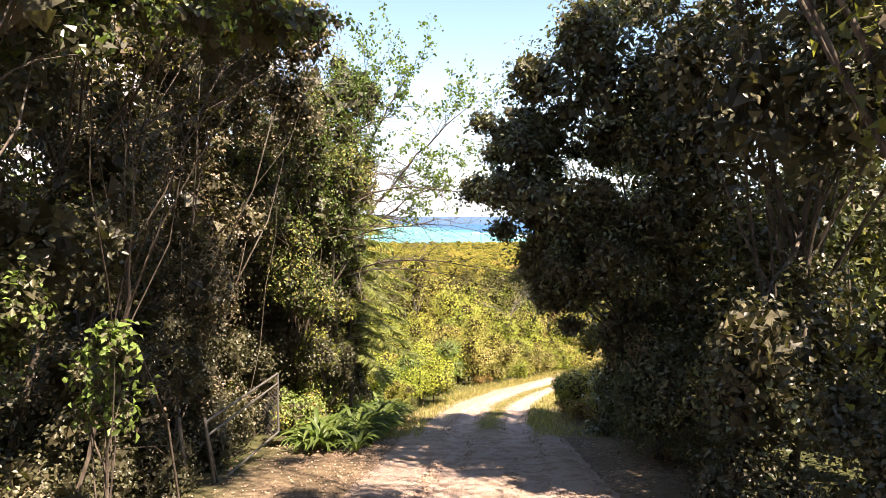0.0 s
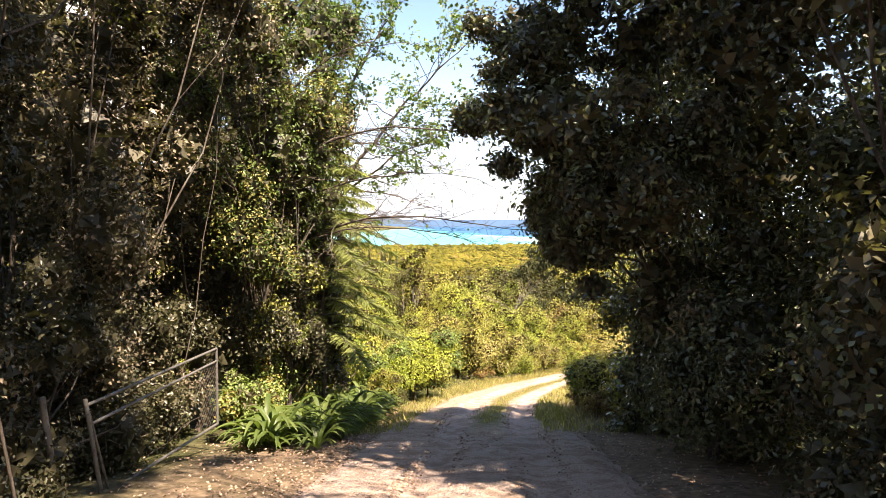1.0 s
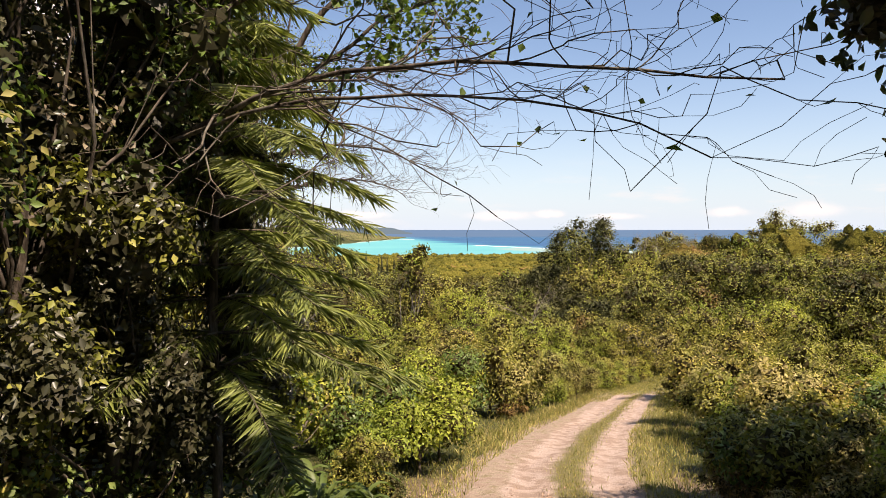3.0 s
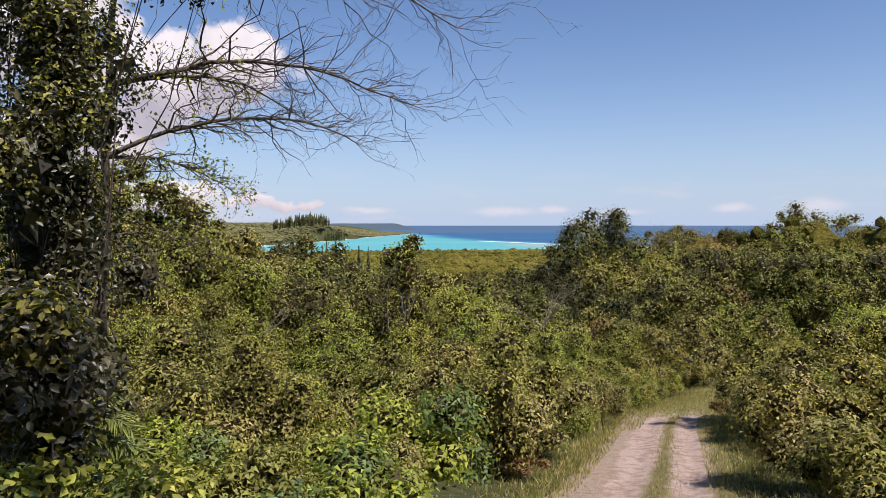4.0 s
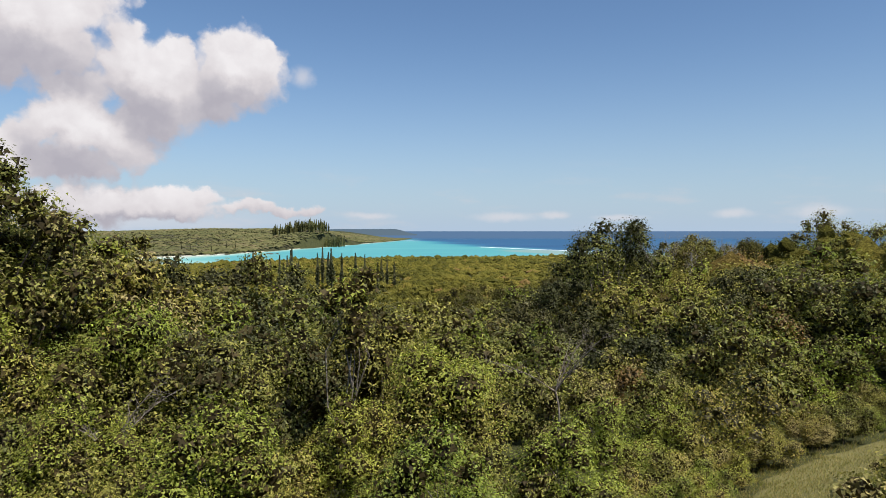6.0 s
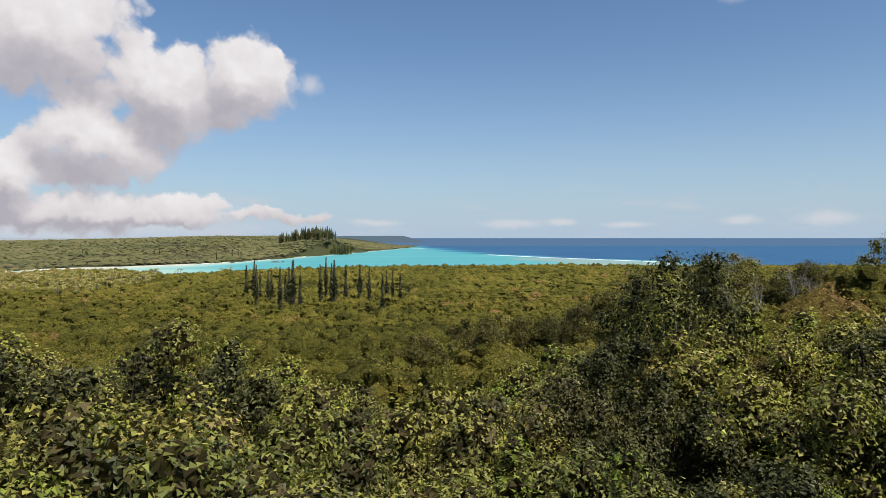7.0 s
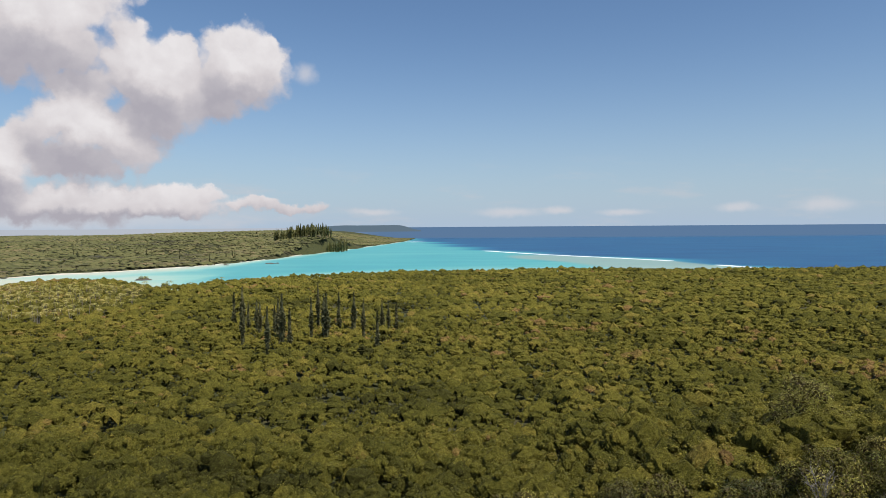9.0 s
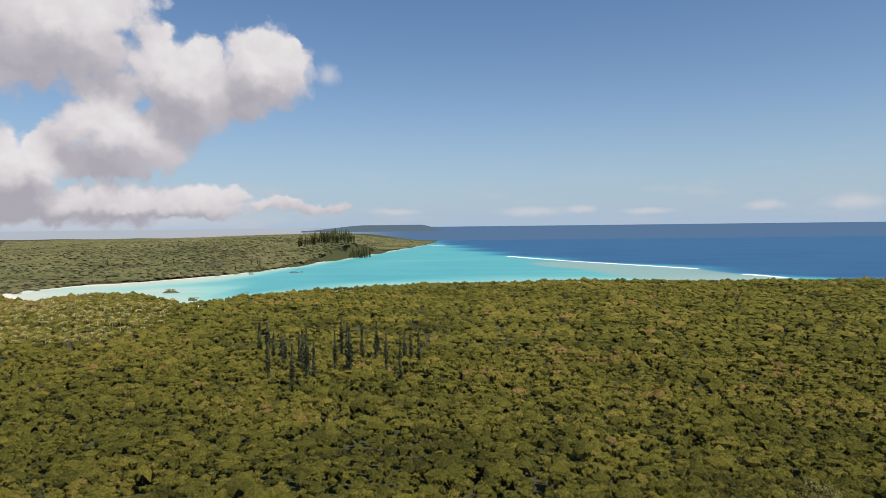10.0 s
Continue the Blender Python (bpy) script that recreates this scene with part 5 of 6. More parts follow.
for k, (x, y, size) in enumerate(((7.0, 49.5, 1.0), (8.4, 54.0, 1.1), (5.6, 46.0, 0.9), (10.4, 57.4, 0.9), (3.4, 40.5, 0.8), (13.4, 61.0, 1.0), (13.8, 50.6, 0.8), (2.2, 34.6, 0.7), (4.5, 19.2, 0.6), (5.0, 18.0, 0.65), (4.6, 20.6, 0.6), (5.6, 17.0, 0.7), (4.5, 21.8, 0.55), (5.6, 19.2, 0.7))):
    m = ground_pose(x, y, 77 * k, size)
    if k:
        copy_thing(bracken, m)
    else:
        bracken.matrix_world = m
spread_out(shrub_kinds, [q for q in low_spots if q[1] < 31], gen, lambda y: np.interp(y, [20, 30], [0.72, 0.85]), [0.32, 0.3, 0.26, 0.12])
bush_kinds = [
    plant("bush", "broad tangled bush with olive and straw-coloured leaves", "bush", 66, ORIGIN, 3.9, 2.1, 14, 8600, 0.1, [LEAF_MID, LEAF_STRAW], 0.06, "bushes below the track", 0.0, low=-0.8, twigs=0),
    plant("bush", "broad bush with yellow-green leaves", "bush", 67, ORIGIN, 3.6, 2.0, 14, 8600, 0.1, [LEAF_BRIGHT, LEAF_MID], 0.06, "bushes below the track", 0.0, low=-0.8, twigs=0),
    plant("bush", "broad scrubby bush with browned leaves", "bush", 68, ORIGIN, 3.8, 2.1, 14, 8400, 0.1, [LEAF_STRAW, LEAF_MID], 0.06, "bushes below the track", 0.0, low=-0.8, twigs=1),
]
spread_out(bush_kinds, [q for q in low_spots if q[1] >= 31], gen, lambda y: np.interp(y, [31, 40, 60], [0.72, 1.0, 0.85]), [0.38, 0.36, 0.26])

lumpy_tree("tree", "broad tree leaning over the grassy end of the track", "tree", 260, 15.0, 64.2, [((14.6, 63.6, -8.2), (2.4, 2.2, 1.9)), ((17.2, 66.0, -7.6), (2.3, 2.2, 2.0)), ((13.4, 62.4, -10.2), (1.6, 1.4, 1.6)), ((17.6, 65.4, -10.6), (1.8, 1.6, 1.8))], 14000, 0.1, [LEAF_MID, LEAF_BRIGHT], r=0.12, plain=True)
BIG = (18.8, 103.0)
slope_spots = scatter(-60, 75, 40, 102, 4.0, gen, 6000, lambda x, y: seen_wedge(x, y) and off_road(x, y) > 5.6 and math.hypot(x - BIG[0], y - BIG[1]) > 5 and math.hypot((x - 11.5) / 6, (y - 86) / 10) > 1 and math.hypot(x - 21.0, y - 90) > 4)
spread_out(near_tree_kinds, [q for q in slope_spots if q[1] < 66], gen, lambda y: np.interp(y, [40, 50, 60, 100], [0.84, 1.02, 1.16, 1.25]), [0.42, 0.3, 0.28])
spread_out(tree_kinds, [q for q in slope_spots if q[1] >= 66], gen, lambda y: np.interp(y, [40, 50, 60, 100], [0.78, 0.95, 1.08, 1.2]), [0.36, 0.24, 0.16, 0.24])

# trees that stand higher towards the lagoon's near end
for k, (x, y, top, r) in enumerate(((-17.0, 80.0, 1.1, 3.6), (-13.0, 83.0, 0.1, 3.3), (-9.6, 79.0, -0.6, 3.0), (-21.5, 77.0, 1.8, 3.6), (-26.0, 74.0, 2.4, 3.8), (-31.5, 76.0, 2.6, 4.0), (-15.0, 72.0, 0.0, 3.2))):
    z = float(land(np.array(x), np.array(y)))
    plant("tree", "round-crowned tree rising at the edge of the slope", "tree", 150 + k, pose(x, y, z), top - z, r, 24, 7000, 0.18, [LEAF_MID, LEAF_DEEP] if k % 2 else [LEAF_DEEP, LEAF_MID], 0.16, crown_low=0.08, low=-0.6, lump=(0.2, 0.36), core=0.8)

# the great tree above the rest, and the marked trees on the ridge and in the dip
z = float(land(np.array(BIG[0]), np.array(BIG[1])))
H = 2.6 - z
plant("tree", "great round-crowned tree standing above the woods", "tree", 91, pose(BIG[0], BIG[1], z), H, 7.0, 64, 34000, 0.2, [LEAF_DEEP, LEAF_MID], 0.32, crown_low=0.08, bark=BARK_PALE, low=-0.6, lump=(0.18, 0.32), core=0.85)
for seed, x, y, top, r in ((92, 61.0, 193, 1.2, 6.8), (93, 72, 159, 5.2, 7.6), (94, 58, 128, 0.0, 5.0), (95, 24, 96, -2.5, 4.5), (96, -17.5, 60, 3.3, 4.2), (97, -23, 65, 5.4, 4.4), (98, -13.5, 62, 0.2, 3.4), (99, 77, 150, 3.2, 7.0), (100, -29, 70, 5.0, 4.6), (101, -11, 66, -1.6, 3.2), (102, -21.5, 56, 4.4, 3.6), (106, 8.0, 90, -4.8, 4.0), (107, 12.6, 97, -3.2, 4.6), (108, 26.5, 92, -2.0, 5.0), (109, 14.0, 77, -6.0, 3.6), (110, 33.0, 96, -1.8, 5.2), (111, 9.6, 84.5, -7.4, 3.8), (112, 15.0, 91.0, -5.0, 4.2)):
    z = float(land(np.array(float(x)), np.array(float(y))))
    plant("tree", "tall broad-crowned tree rising over its neighbours", "tree", seed, pose(x, y, z), top - z, r, 36, 10000, 0.2, [LEAF_DEEP] if seed in (106, 107, 109, 111, 112) else [LEAF_DEEP, LEAF_MID] if seed > 105 else [LEAF_MID, LEAF_BRIGHT] if seed % 2 else [LEAF_MID, LEAF_STRAW], 0.22, crown_low=0.08, low=-0.6, lump=(0.2, 0.36), core=0.8)
for seed, x, y, top, r in ((103, 24.0, 96.5, -4.6, 3.2), (104, 27.0, 84.0, -4.8, 2.8), (105, 12.5, 70.0, -7.0, 2.4)):
    z = float(land(np.array(x), np.array(y)))
    plant("tree", "round tree with rusty brown and green leaves on the slope", "tree", seed, pose(x, y, z), top - z, r, 16, 4200, 0.2, [LEAF_RUST], 0.14, crown_low=0.1, low=-0.6)
z = float(land(np.array(-2.2), np.array(56.0)))
plant("tree", "slim tall tree with a thin feathery top", "tree", 90, pose(-2.2, 56.0, z), 0.2 - z, 1.5, 12, 1100, 0.15, [LEAF_MID, LEAF_BRIGHT], 0.1, crown_low=0.45, bark=BARK_PALE)


# ---- tall column pines ----
def column_pine(seed, height, reach, detail, mat=LEAF_PINE):
    gen = np.random.default_rng(seed)
    t = thing("column_pine", pose(0, 0, -300), "tall narrow column pine rising out of the woods", "pine tree", "column pines on the plain")
    part("trunk", build_mesh("trunk", [(*tube([(0, 0, -1), (0, 0, height * 0.5), (0, 0, height * 0.97)], [0.4, 0.22, 0.03], 6), 0)], [BARK], smooth=True), t)
    n = detail
    s = gen.uniform(0.02, 1, n) ** 0.85
    r = reach * (0.8 + 0.2 * np.sin(s * 11 + gen.uniform(0, 6))) * (1.04 - s ** 4.0) * np.clip(0.45 + s * 2, 0, 1) * gen.uniform(0.3, 1.0, n)
    a = gen.uniform(0, 6.28, n)
    out = np.stack((np.cos(a), np.sin(a), 0 * a), -1)
    at = out * r[:, None] * 0.3 + np.stack((0 * s, 0 * s, s * height), -1)
    v, f = leaves(at, out * 1.4 + (0, 0, 0.15), np.maximum(r * 0.95, 0.5), gen, width=0.36, droop=0.0, spread=0.3)
    h = np.linspace(0.06, 0.98, 22)
    spine = np.stack((0 * h, 0 * h, h * height), -1)
    cv, cf = tube(spine, reach * 0.5 * (1.02 - h ** 4) * gen.uniform(0.7, 1.15, 22), 9)
    part("crown", build_mesh("crown", [(v, f, 0), (cv + gen.normal(0, 0.12, cv.shape), cf, 0)], [mat]), t)
    return t


PINES = [(-150, 519), (-143, 515), (-116, 431), (-136, 505), (-121, 480), (-96, 408), (-112, 480), (-107, 470), (-96, 437), (-92, 437), (-101, 455), (-93, 518), (-88, 512), (-74, 448), (-79, 466), (-76, 500), (-66, 498), (-54, 456), (-43, 431), (-46, 480), (-43, 489), (-38, 489), (-128, 497), (-84, 455)]
pine_kinds = [column_pine(301, 32.0, 2.1, 1500), column_pine(302, 29.0, 2.2, 1400), column_pine(303, 35.0, 2.0, 1600)]
for k, (x, y) in enumerate(PINES):
    m = ground_pose(x, y, rng.uniform(0, 360), rng.uniform(0.8, 1.1))
    if k < 3:
        pine_kinds[k].matrix_world = m
    else:
        copy_thing(pine_kinds[k % 3], m)


# ---- woods farther off: lumpy crowns joined into sheets of canopy ----
CORE, N = material("canopy_within")
pos = N.add("ShaderNodeNewGeometry").outputs["Position"]
tint = N.add("ShaderNodeAttribute", attribute_name="tint").outputs["Fac"]
a = N.noise(pos, 1.1, 6.0, 0.75).outputs["Fac"]
colour = N.ramp(tint, [(p, tuple(1.2 * q for q in c)) for p, c in WOODS_TINTS])
fine = N.noise(pos, 5.5, 4.0, 0.75).outputs["Fac"]
speck = N.span(fine, 0.34, 0.64, 0.62, 1.4)
colour = N.mix(1.0, colour, N.add("ShaderNodeCombineXYZ", i_X=speck, i_Y=speck, i_Z=speck).outputs[0], "MULTIPLY")
clump = N.span(a, 0.3, 0.68, 0.55, 1.45)
colour = N.mix(1.0, colour, N.add("ShaderNodeCombineXYZ", i_X=clump, i_Y=clump, i_Z=clump).outputs[0], "MULTIPLY")
finish(N, colour, 0.9, N.math("ADD", a, N.math("MULTIPLY", fine, 0.5)), 1.0, 0.8, spec=0.06)


SCRUB_FAR, N = material("hazed_dry_scrub")
pos = N.add("ShaderNodeNewGeometry").outputs["Position"]
tint = N.add("ShaderNodeAttribute", attribute_name="tint").outputs["Fac"]
wide = N.add("ShaderNodeVectorMath", operation="MULTIPLY")
N.put(wide.inputs[0], pos)
wide.inputs[1].default_value = (0.45, 1.0, 1.0)
a = N.noise(wide.outputs["Vector"], 0.011, 4.0, 0.6).outputs["Fac"]
# greyer, paler tones than the nearer woods put distance haze into the colour
colour = N.ramp(tint, [(0.0, (0.09, 0.095, 0.038)), (0.5, (0.14, 0.135, 0.055)), (1.0, (0.195, 0.155, 0.08))])
colour = N.mix(N.math("MULTIPLY", N.span(a, 0.53, 0.7), 0.85), colour, (0.06, 0.054, 0.04, 1))
finish(N, colour, 0.9, N.noise(pos, 0.8, 5.0, 0.7).outputs["Fac"], 1.0, 1.5, spec=0.06)


def canopy(name, label, places, gen, radius, high, side_lumps, leaf_n, leaf, squash=0.8, core=1.0, ball=ICO1, floor=-0.2, patch_size=1.0, dry=0.5, mat=None):
    """Joined crowns: each of one dented lump or of several, with leaf sprays over them."""
    p = np.array(places)
    n = len(p)
    flat_p = np.stack((p[:, 0], p[:, 1], np.zeros(n)), -1)
    patch = 0.14 * smooth_noise(flat_p, 120.0, 7.0) + smooth_noise(flat_p, 38.0 * patch_size) * 0.26 + smooth_noise(flat_p, 11.0 * patch_size, 4.0) * 0.2
    patch = patch + 0.3 * step((-p[:, 0] - 380) / 120) * step((p[:, 1] - 640) / 120) * (mat is None)
    tint = np.clip(dry + patch + gen.normal(0, 0.15, n), 0.0, 0.999)
    z = land(p[:, 0], p[:, 1])
    r = radius * np.clip(np.exp(gen.normal(-0.03, 0.34, n)), 0.5, 1.9)
    top = high * (0.6 + 0.4 * r / radius) * gen.uniform(0.84, 1.14, n) * (1 + 0.14 * smooth_noise(flat_p, 17.0, 2.0))
    c = np.stack((p[:, 0], p[:, 1], z + top - r * squash), -1)
    whole, wide = c.copy(), r.copy()
    for _ in range(side_lumps):
        w = unit(gen.normal(0, 1, (len(wide), 3)) * (1, 1, 0.6) + (0, 0, 0.35))
        c = np.concatenate((c, whole + w * (wide * gen.uniform(0.55, 0.95, len(wide)))[:, None] * (1, 1, squash)))
        r = np.concatenate((r, wide * gen.uniform(0.22, 0.5, len(wide))))
        tint = np.concatenate((tint, np.clip(tint[:len(wide)] + gen.normal(0, 0.1, len(wide)), 0, 0.999)))
    n = len(r)
    size = np.stack((r, r, r * squash), -1)
    bv, bf = ball
    bf = bf[bv[bf].mean(1)[:, 2] > floor]
    d = np.broadcast_to(bv, (n, *bv.shape)) * core * gen.uniform(0.66, 1.24, (n, len(bv), 1))
    v = (c[:, None] + d * size[:, None]).reshape(-1, 3)
    f = (bf[None] + (np.arange(n) * len(bv))[:, None, None]).reshape(-1, 3)
    chunks, tints = [(v, f, 0)], [np.repeat(tint, len(bv))]
    if leaf_n:
        count = np.maximum(2, (leaf_n * (r / r.mean()) ** 2).astype(int))
        own = np.repeat(np.arange(n), count)
        w = unit(gen.normal(0, 1, (len(own), 3)) + (0, 0, 0.5))
        at = c[own] + w * size[own] * gen.uniform(0.8, 1.1, (len(own), 1))
        lv, lf = leaves(at, w, leaf, gen, width=0.42, droop=0.05, spread=0.8, plain=True, face=True)
        chunks.append((lv, lf, 1))
        tints.append(np.repeat(tint[own], 3))
    tagged(new(name, build_mesh(name, chunks, [mat or CORE, LEAF_WOODS], {"tint": np.concatenate(tints)})), label, "forest", kind="stuff")


def grove_line(x):
    return 154 + 5 * math.sin(x * 0.11 + 0.6) + 0.05 * x


def in_grove_front(x, y):
    return -8 < x < 66 and -11 + 4 * math.sin(x * 0.23) < y - grove_line(x) < 5


gen = np.random.default_rng(111)
mid_woods = scatter(-190, 190, 102, 250, 3.0, gen, 34000, lambda x, y: abs(x) < 0.67 * (y - 26) + 5 and not in_grove_front(x, y))
far_woods = scatter(-400, 400, 250, 520, 3.8, gen, 60000, lambda x, y: abs(x) < 0.69 * (y - 60) + 14)
coast_woods = scatter(-950, 950, 520, 1180, 6.0, gen, 70000, lambda x, y: abs(x + 20) < 0.7 * (y - 60) + 30 and y < shore_near(x) - 3)
across = scatter(-2600, -270, 1000, 4300, 13.0, gen, 90000, lambda x, y: y > shore_far(x) + 6 and abs(x) < 0.72 * y)
canopy("forest_slope", "dense green scrub forest on the lower slope", mid_woods, gen, 2.3, 7.2, 6, 20, 0.265, squash=1.0, core=0.86, floor=-0.7)
canopy("forest_plain", "low dense forest on the coastal plain", far_woods, gen, 2.8, 7.2, 4, 5, 0.42, squash=0.85, core=0.9, floor=0.0)
canopy("forest_coast", "flat coastal woods reaching to the shore", coast_woods, gen, 4.0, 6.0, 1, 2, 0.9, core=0.98, floor=0.0, dry=0.5)
canopy("forest_across", "scrubby woods on the low land across the lagoon", across, gen, 9.0, 4.2, 0, 0, 1.0, 0.32, floor=0.0, patch_size=5.0, dry=0.45, mat=SCRUB_FAR)

hill_woods = scatter(-75, 80, -45, 101, 3.7, gen, 12000, lambda x, y: not abs(x - 1.5) < 0.665 * (y - 18) + 9.5 and abs(x - 0.8) > 12.5)
canopy("forest_hill", "dense scrub forest on the hillside about the track", hill_woods, gen, 2.7, 6.0, 3, 9, 0.46, core=0.9)

# a grove of taller trees whose pale stems show above the scrub
gen = np.random.default_rng(117)
grove_kinds = [
    plant("tree", "tall tree with a domed dark green crown on pale stems", "tree", 161, ORIGIN, 11.5, 4.3, 26, 8500, 0.22, [LEAF_GROVE, LEAF_DEEP], 0.16, "trees of the grove", 0.16, BARK_PALE, low=-0.35, twigs=1, lump=(0.22, 0.4), core=0.78),
    plant("tree", "tall tree with a broad mid-green crown on pale stems", "tree", 162, ORIGIN, 10.5, 4.0, 24, 8000, 0.22, [LEAF_GROVE], 0.15, "trees of the grove", 0.2, BARK_PALE, low=-0.35, twigs=1, lump=(0.22, 0.4), core=0.78),
    plant("tree", "tall tree with an olive crown on pale stems", "tree", 163, ORIGIN, 11.0, 4.1, 24, 8000, 0.22, [LEAF_GROVE, LEAF_MID], 0.15, "trees of the grove", 0.16, BARK_PALE, low=-0.35, twigs=1, lump=(0.22, 0.4), core=0.78),
]
spots = [(x + gen.normal(0, 0.8), grove_line(x) + row * 6 + gen.normal(0, 1.2)) for row in (0, 1) for x in np.arange(-6.0 + 3 * row, 66.0, 6.0)]
spread_out(grove_kinds, spots, gen, lambda y: 1.08, [0.4, 0.35, 0.25])
low_growth = scatter(-8, 66, 138, 162, 2.7, gen, 1600, lambda x, y: in_grove_front(x, y) and y < grove_line(x) + 1)
for k, (x, y) in enumerate(low_growth):
    copy_thing(bush_kinds[k % 3], ground_pose(x, y, gen.uniform(0, 360), gen.uniform(0.7, 1.1)))

# far pines on the rise across the lagoon
gen = np.random.default_rng(121)
far_kinds = [column_pine(311, 30.0, 3.6, 200, LEAF_DEEP), column_pine(312, 27.0, 3.8, 190, LEAF_DEEP)]
far_kinds[0].matrix_world, far_kinds[1].matrix_world = ground_pose(-480, 2262), ground_pose(-452, 2240)
for k in range(150):
    x = gen.triangular(-620, -500, -345)
    y = 2255 + gen.uniform(-70, 70) + (x + 450) * -0.5
    copy_thing(far_kinds[k % 2], ground_pose(x, y, gen.uniform(0, 360), gen.uniform(1.05, 1.6)))
for x, y in ((-620, 1560), (-605, 1575), (-760, 1700), (-752, 1712), (-530, 1500), (-560, 1690), (-548, 1702), (-540, 1695), (-900, 1640), (-915, 1655), (-890, 1630), (640, 1010)):
    copy_thing(pine_kinds[0], ground_pose(x, y, gen.uniform(0, 360), gen.uniform(0.6, 0.85)))


# ---- grass and fallen leaves along the track ----
def on_ground(x, y, lift=0.0):
    return np.stack((x, y, land(x, y) + lift), -1)


def across_road(y, u):
    slope = (road_x(y + 0.5) - road_x(y - 0.5))
    return road_x(y) + u * np.sqrt(1 + slope ** 2)


gen = np.random.default_rng(131)


def grass(name, label, y, u, size, width=0.05):
    at = on_ground(across_road(y, u), y, 0.0)
    v, f = leaves(at, np.tile((0.0, 0.0, 1.0), (len(y), 1)), size, gen, width=width, droop=0.0, fold=0.05, spread=0.4)
    tagged(new(name, build_mesh(name, [(v, f, 0)], [GRASS])), label, "grass", kind="stuff")


y = np.concatenate((gen.uniform(17, 51, 7000), gen.triangular(46, 62, 74, 16000)))
n = len(y)
grass("grass_strip", "short yellow-green grass between and beyond the wheel ruts", y, np.where(y < 51, gen.normal(0.05, 0.17, n) + 0.1 * np.sin(gen.uniform(0, 6, n)), gen.uniform(-1.9, 1.9, n)), np.where(y < 51, 0.11, 0.17))
n = 34000
y, side = gen.uniform(15.5, 66, n), np.sign(gen.normal(0, 1, n))
grass("grass_verge", "rough yellow-green grass on the track's verges", y, side * (np.where((side < 0) & (y < 46), 1.75, 1.15) + np.abs(gen.normal(0, 0.95, n))), gen.uniform(0.08, 0.2, n))
n = 11000
y = gen.uniform(27, 72, n)
grass("tall_grass", "tall dry grass tussocks along the shrubs", y, np.where(gen.uniform(0, 1, n) < 0.7, -1, 1) * (2.1 + np.abs(gen.normal(0, 0.6, n))) + 0.25 * np.sin(y * 3), gen.uniform(0.14, 0.34, n), 0.025)

n = 20000
y, u = gen.uniform(3, 23, n), gen.normal(-0.9, 2.0, n)
u = np.where(np.abs(np.abs(u) - 0.78) < 0.25, u * 1.7, u)
at = on_ground(across_road(y, u), y, 0.035)
v, f = leaves(at, unit(gen.normal(0, 1, (n, 3)) * (1, 1, 0.1)), 0.045, gen, width=0.34, droop=0.0, spread=0.15, fold=0.12)
tagged(new("leaf_litter", build_mesh("leaf_litter", [(v, f, 0)], [LITTER])), "scattered dry brown leaves on the shaded ground", "leaves", kind="stuff")


# ---- stones, a log and fallen branches beside the track ----
gen = np.random.default_rng(141)


def stone(name, x, y, size, label, group=""):
    v = ICO2[0] * gen.uniform(0.82, 1.12, (len(ICO2[0]), 1)) * (size, size * gen.uniform(0.6, 0.9), size * gen.uniform(0.4, 0.6))
    t = thing(name, pose(x, y, float(land(np.array(x), np.array(y))) + size * 0.12, gen.uniform(-10, 10), 0, gen.uniform(0, 360)), label, "stone", group)
    part("body", build_mesh("body", [(v, ICO2[1], 0)], [STONE]), t)


for k in range(12):
    y = 51.4 + gen.uniform(-2.5, 2.0)
    stone("stone", float(road_x(y)) + gen.uniform(-2.1, 1.7), y, gen.uniform(0.06, 0.15), "pale coral stone where the gravel gives way to grass", "stones at the gravel's end")
for a, b, r in (((15.2, 54.2), (17.0, 54.9), 0.13), ((3.6, 46.0), (5.2, 45.3), 0.05), ((5.3, 46.4), (4.7, 45.1), 0.035), ((1.0, 41.0), (2.6, 43.2), 0.05)):
    a, b = np.array((*a, 0.0)), np.array((*b, 0.0))
    a[2], b[2] = float(land(a[0], a[1])) + r, float(land(b[0], b[1])) + r * 3
    log = thing("fallen_branch", pose(*a), "dead grey branch lying in the grass beside the track", "branch", "fallen branches")
    lp, lr, _ = limb((0, 0, 0), b - a, r, r * 0.5, gen, 0.1, 8)
    part("stick", build_mesh("stick", [(*tube(lp, lr, 7), 0)], [BARK_PALE if r < 0.1 else BARK], smooth=True), log)
    for q in (3, 5):
        tp, tr, _ = limb(lp[q], lp[q] + unit(gen.normal(0, 1, 3) + (0, 0, 0.7)) * 0.5, r * 0.4, r * 0.1, gen, 0.15, 4)
        part("twig", build_mesh("twig", [(*tube(tp, tr, 5), 0)], [BARK_PALE if r < 0.1 else BARK], smooth=True), log)

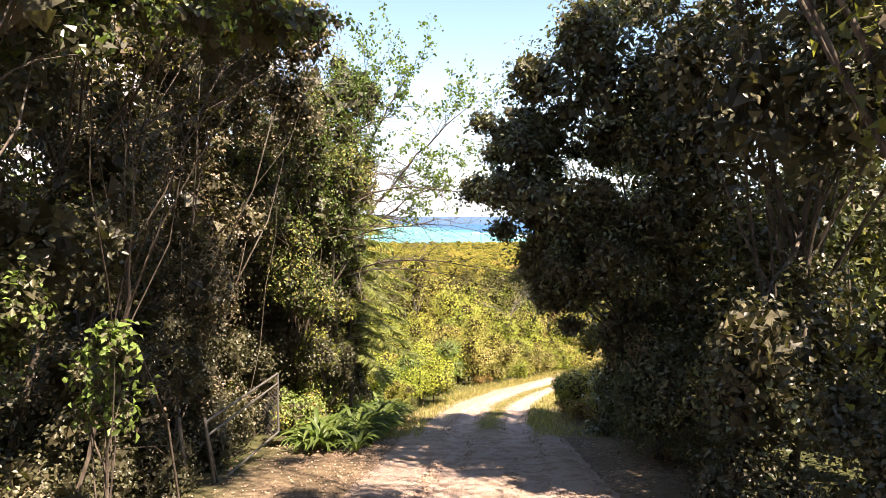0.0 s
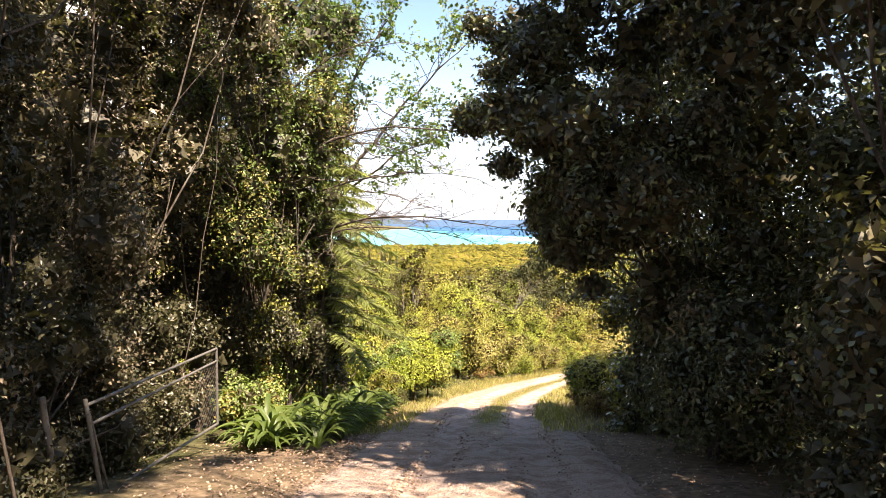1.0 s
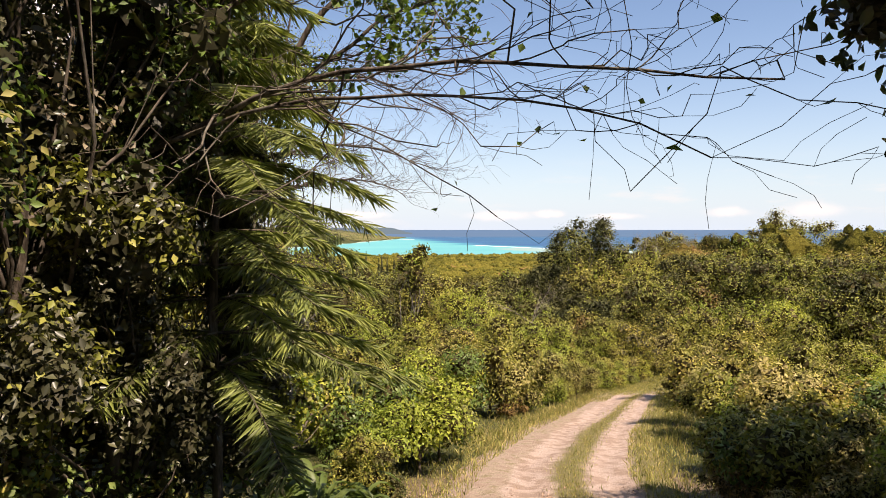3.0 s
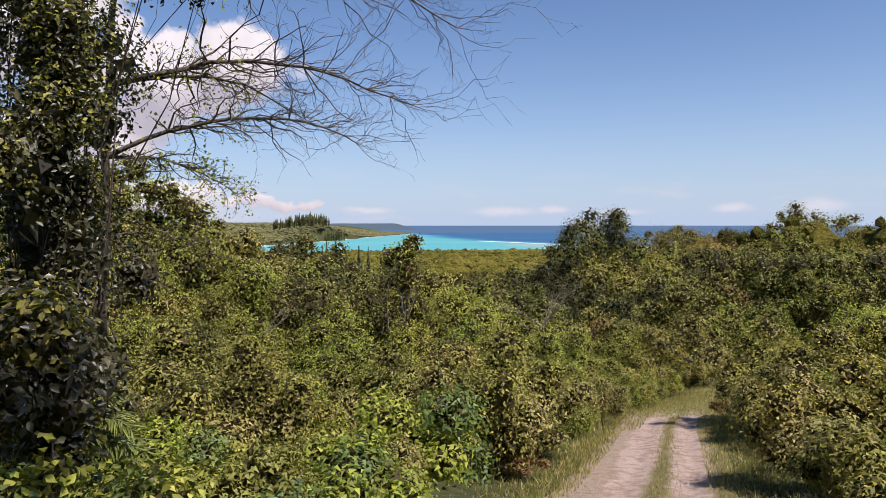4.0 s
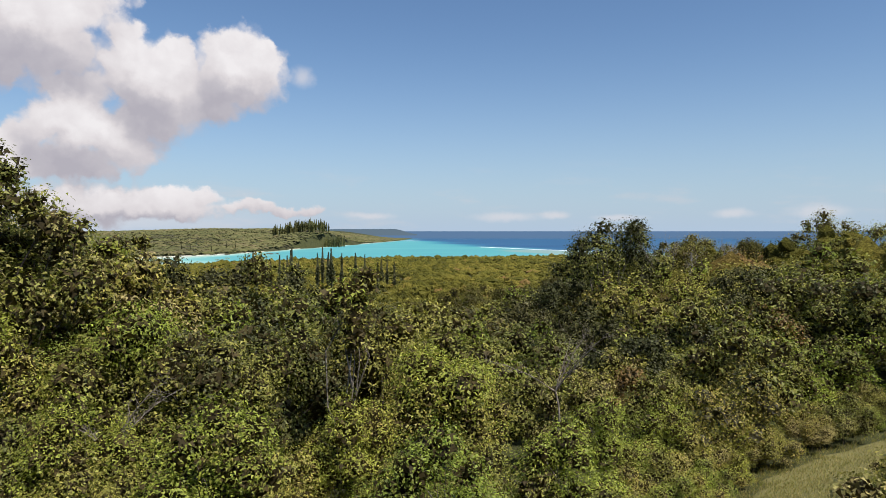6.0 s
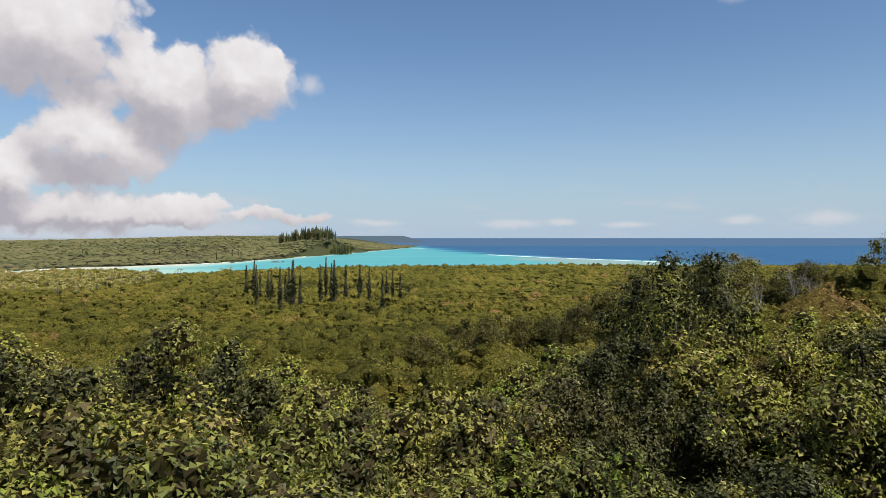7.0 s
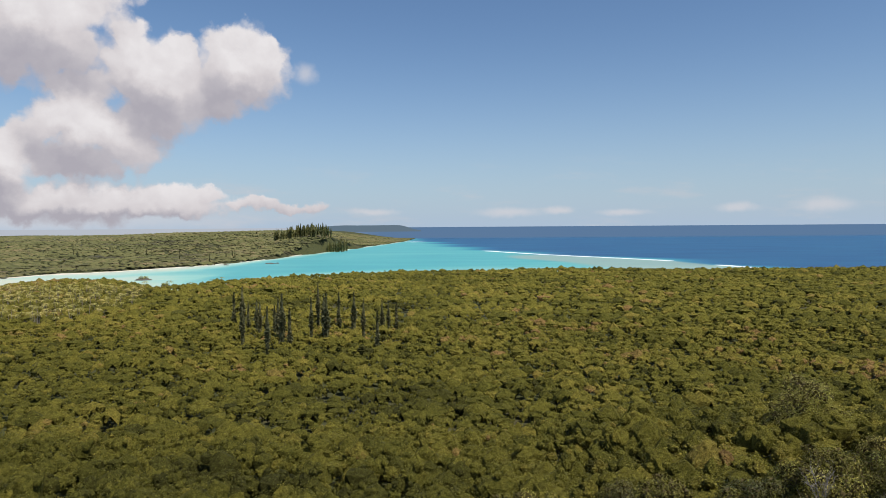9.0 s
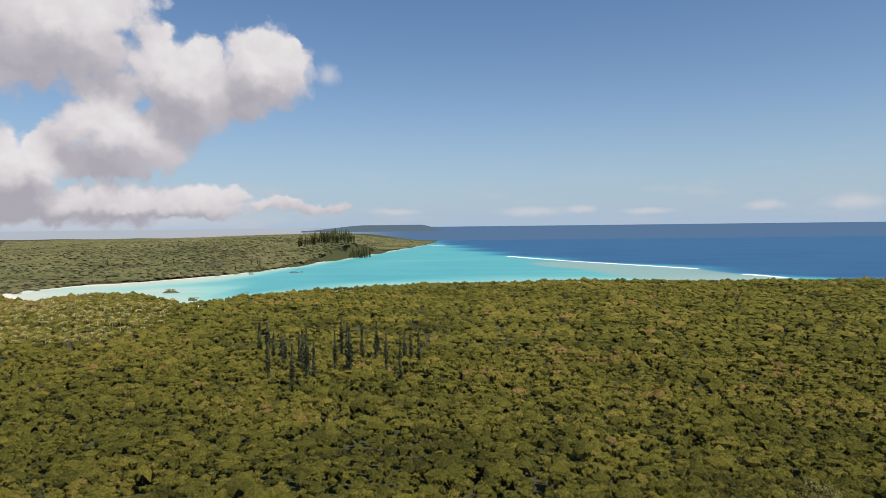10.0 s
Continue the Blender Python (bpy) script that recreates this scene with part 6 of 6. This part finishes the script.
# ---- islets and rocks in the lagoon ----
def islet(x, y, w, h, seed, scrub):
    gen = np.random.default_rng(seed)
    t = thing("islet", pose(x, y, SEA), "small dark coral-rock islet with scrub in the lagoon" if scrub else "dark coral rock standing in the lagoon", "islet")
    bv, bf = ICO2
    k = 1 + 0.3 * smooth_noise(bv * 2.2, 1.0, seed * 1.3)[:, None]
    part("rock", build_mesh("rock", [(bv * k * (w, w * 0.55, h * 0.5), bf, 0)], [ROCK], smooth=False), t)
    if scrub:
        ls = [((gen.uniform(-0.6, 0.6) * w, gen.uniform(-0.3, 0.3) * w, h * 0.5), (w * 0.35, w * 0.28, h * 0.45)) for _ in range(6)]
        v, f = crown_of(ls, 420, 0.9, gen, plain=True)
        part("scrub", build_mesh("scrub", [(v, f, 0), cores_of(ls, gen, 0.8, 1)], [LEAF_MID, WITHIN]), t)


islet(-470, 1066, 13, 7, 1, True)
islet(-402, 1509, 10, 5, 2, False)
islet(-388, 1515, 5, 4, 3, False)
islet(-482, 1462, 7, 4, 4, False)
islet(-388, 956, 6, 5, 5, True)


# ---- palms by the beach ----
def palm(seed):
    gen = np.random.default_rng(seed)
    t = thing("palm", pose(0, 0, -300), "slender coconut palm above the coastal scrub", "palm", "palms by the beach")
    lean = gen.normal(0, 0.6, 2)
    top = np.array((lean[0], lean[1], 9.0))
    part("trunk", build_mesh("trunk", [(*tube([(0, 0, -1), top * (0.4, 0.4, 0.5), top], [0.22, 0.16, 0.12], 5), 0)], [BARK_PALE], smooth=True), t)
    chunks = []
    for k in range(13):
        a, up = gen.uniform(0, 6.28), gen.uniform(0.1, 0.9)
        way, side = np.array((math.cos(a), math.sin(a), 0)), np.array((-math.sin(a), math.cos(a), 0))
        q = np.linspace(0, 1, 5)[:, None]
        mid = top + way * q * 3.2 + np.array((0, 0, 1.0)) * (up * q - 1.25 * q ** 2) * 1.9
        w = 0.34 * (1 - q * 0.75)
        v = np.concatenate((mid - side * w - (0, 0, 0.12), mid, mid + side * w - (0, 0, 0.12)))
        i0 = np.arange(4)[:, None]
        chunks.append((v, np.concatenate((i0 + [0, 1, 6, 5], i0 + [5, 6, 11, 10])), 0))
    part("crown", build_mesh("crown", chunks, [LEAF_STRAW]), t)
    return t


palm_kinds = [palm(401), palm(402)]
gen = np.random.default_rng(141)
palm_spots = scatter(-560, -280, 540, 820, 8.5, gen, 2600, lambda x, y: -0.74 * y < x < -0.43 * y) + [(-330, 835), (-338, 845), (-352, 822), (-300, 885), (-292, 900), (-318, 868)]
for k, (x, y) in enumerate(palm_spots):
    m = ground_pose(x, y, gen.uniform(0, 360), gen.uniform(0.85, 1.3))
    if k < 2:
        palm_kinds[k].matrix_world = m
    else:
        copy_thing(palm_kinds[k % 2], m)
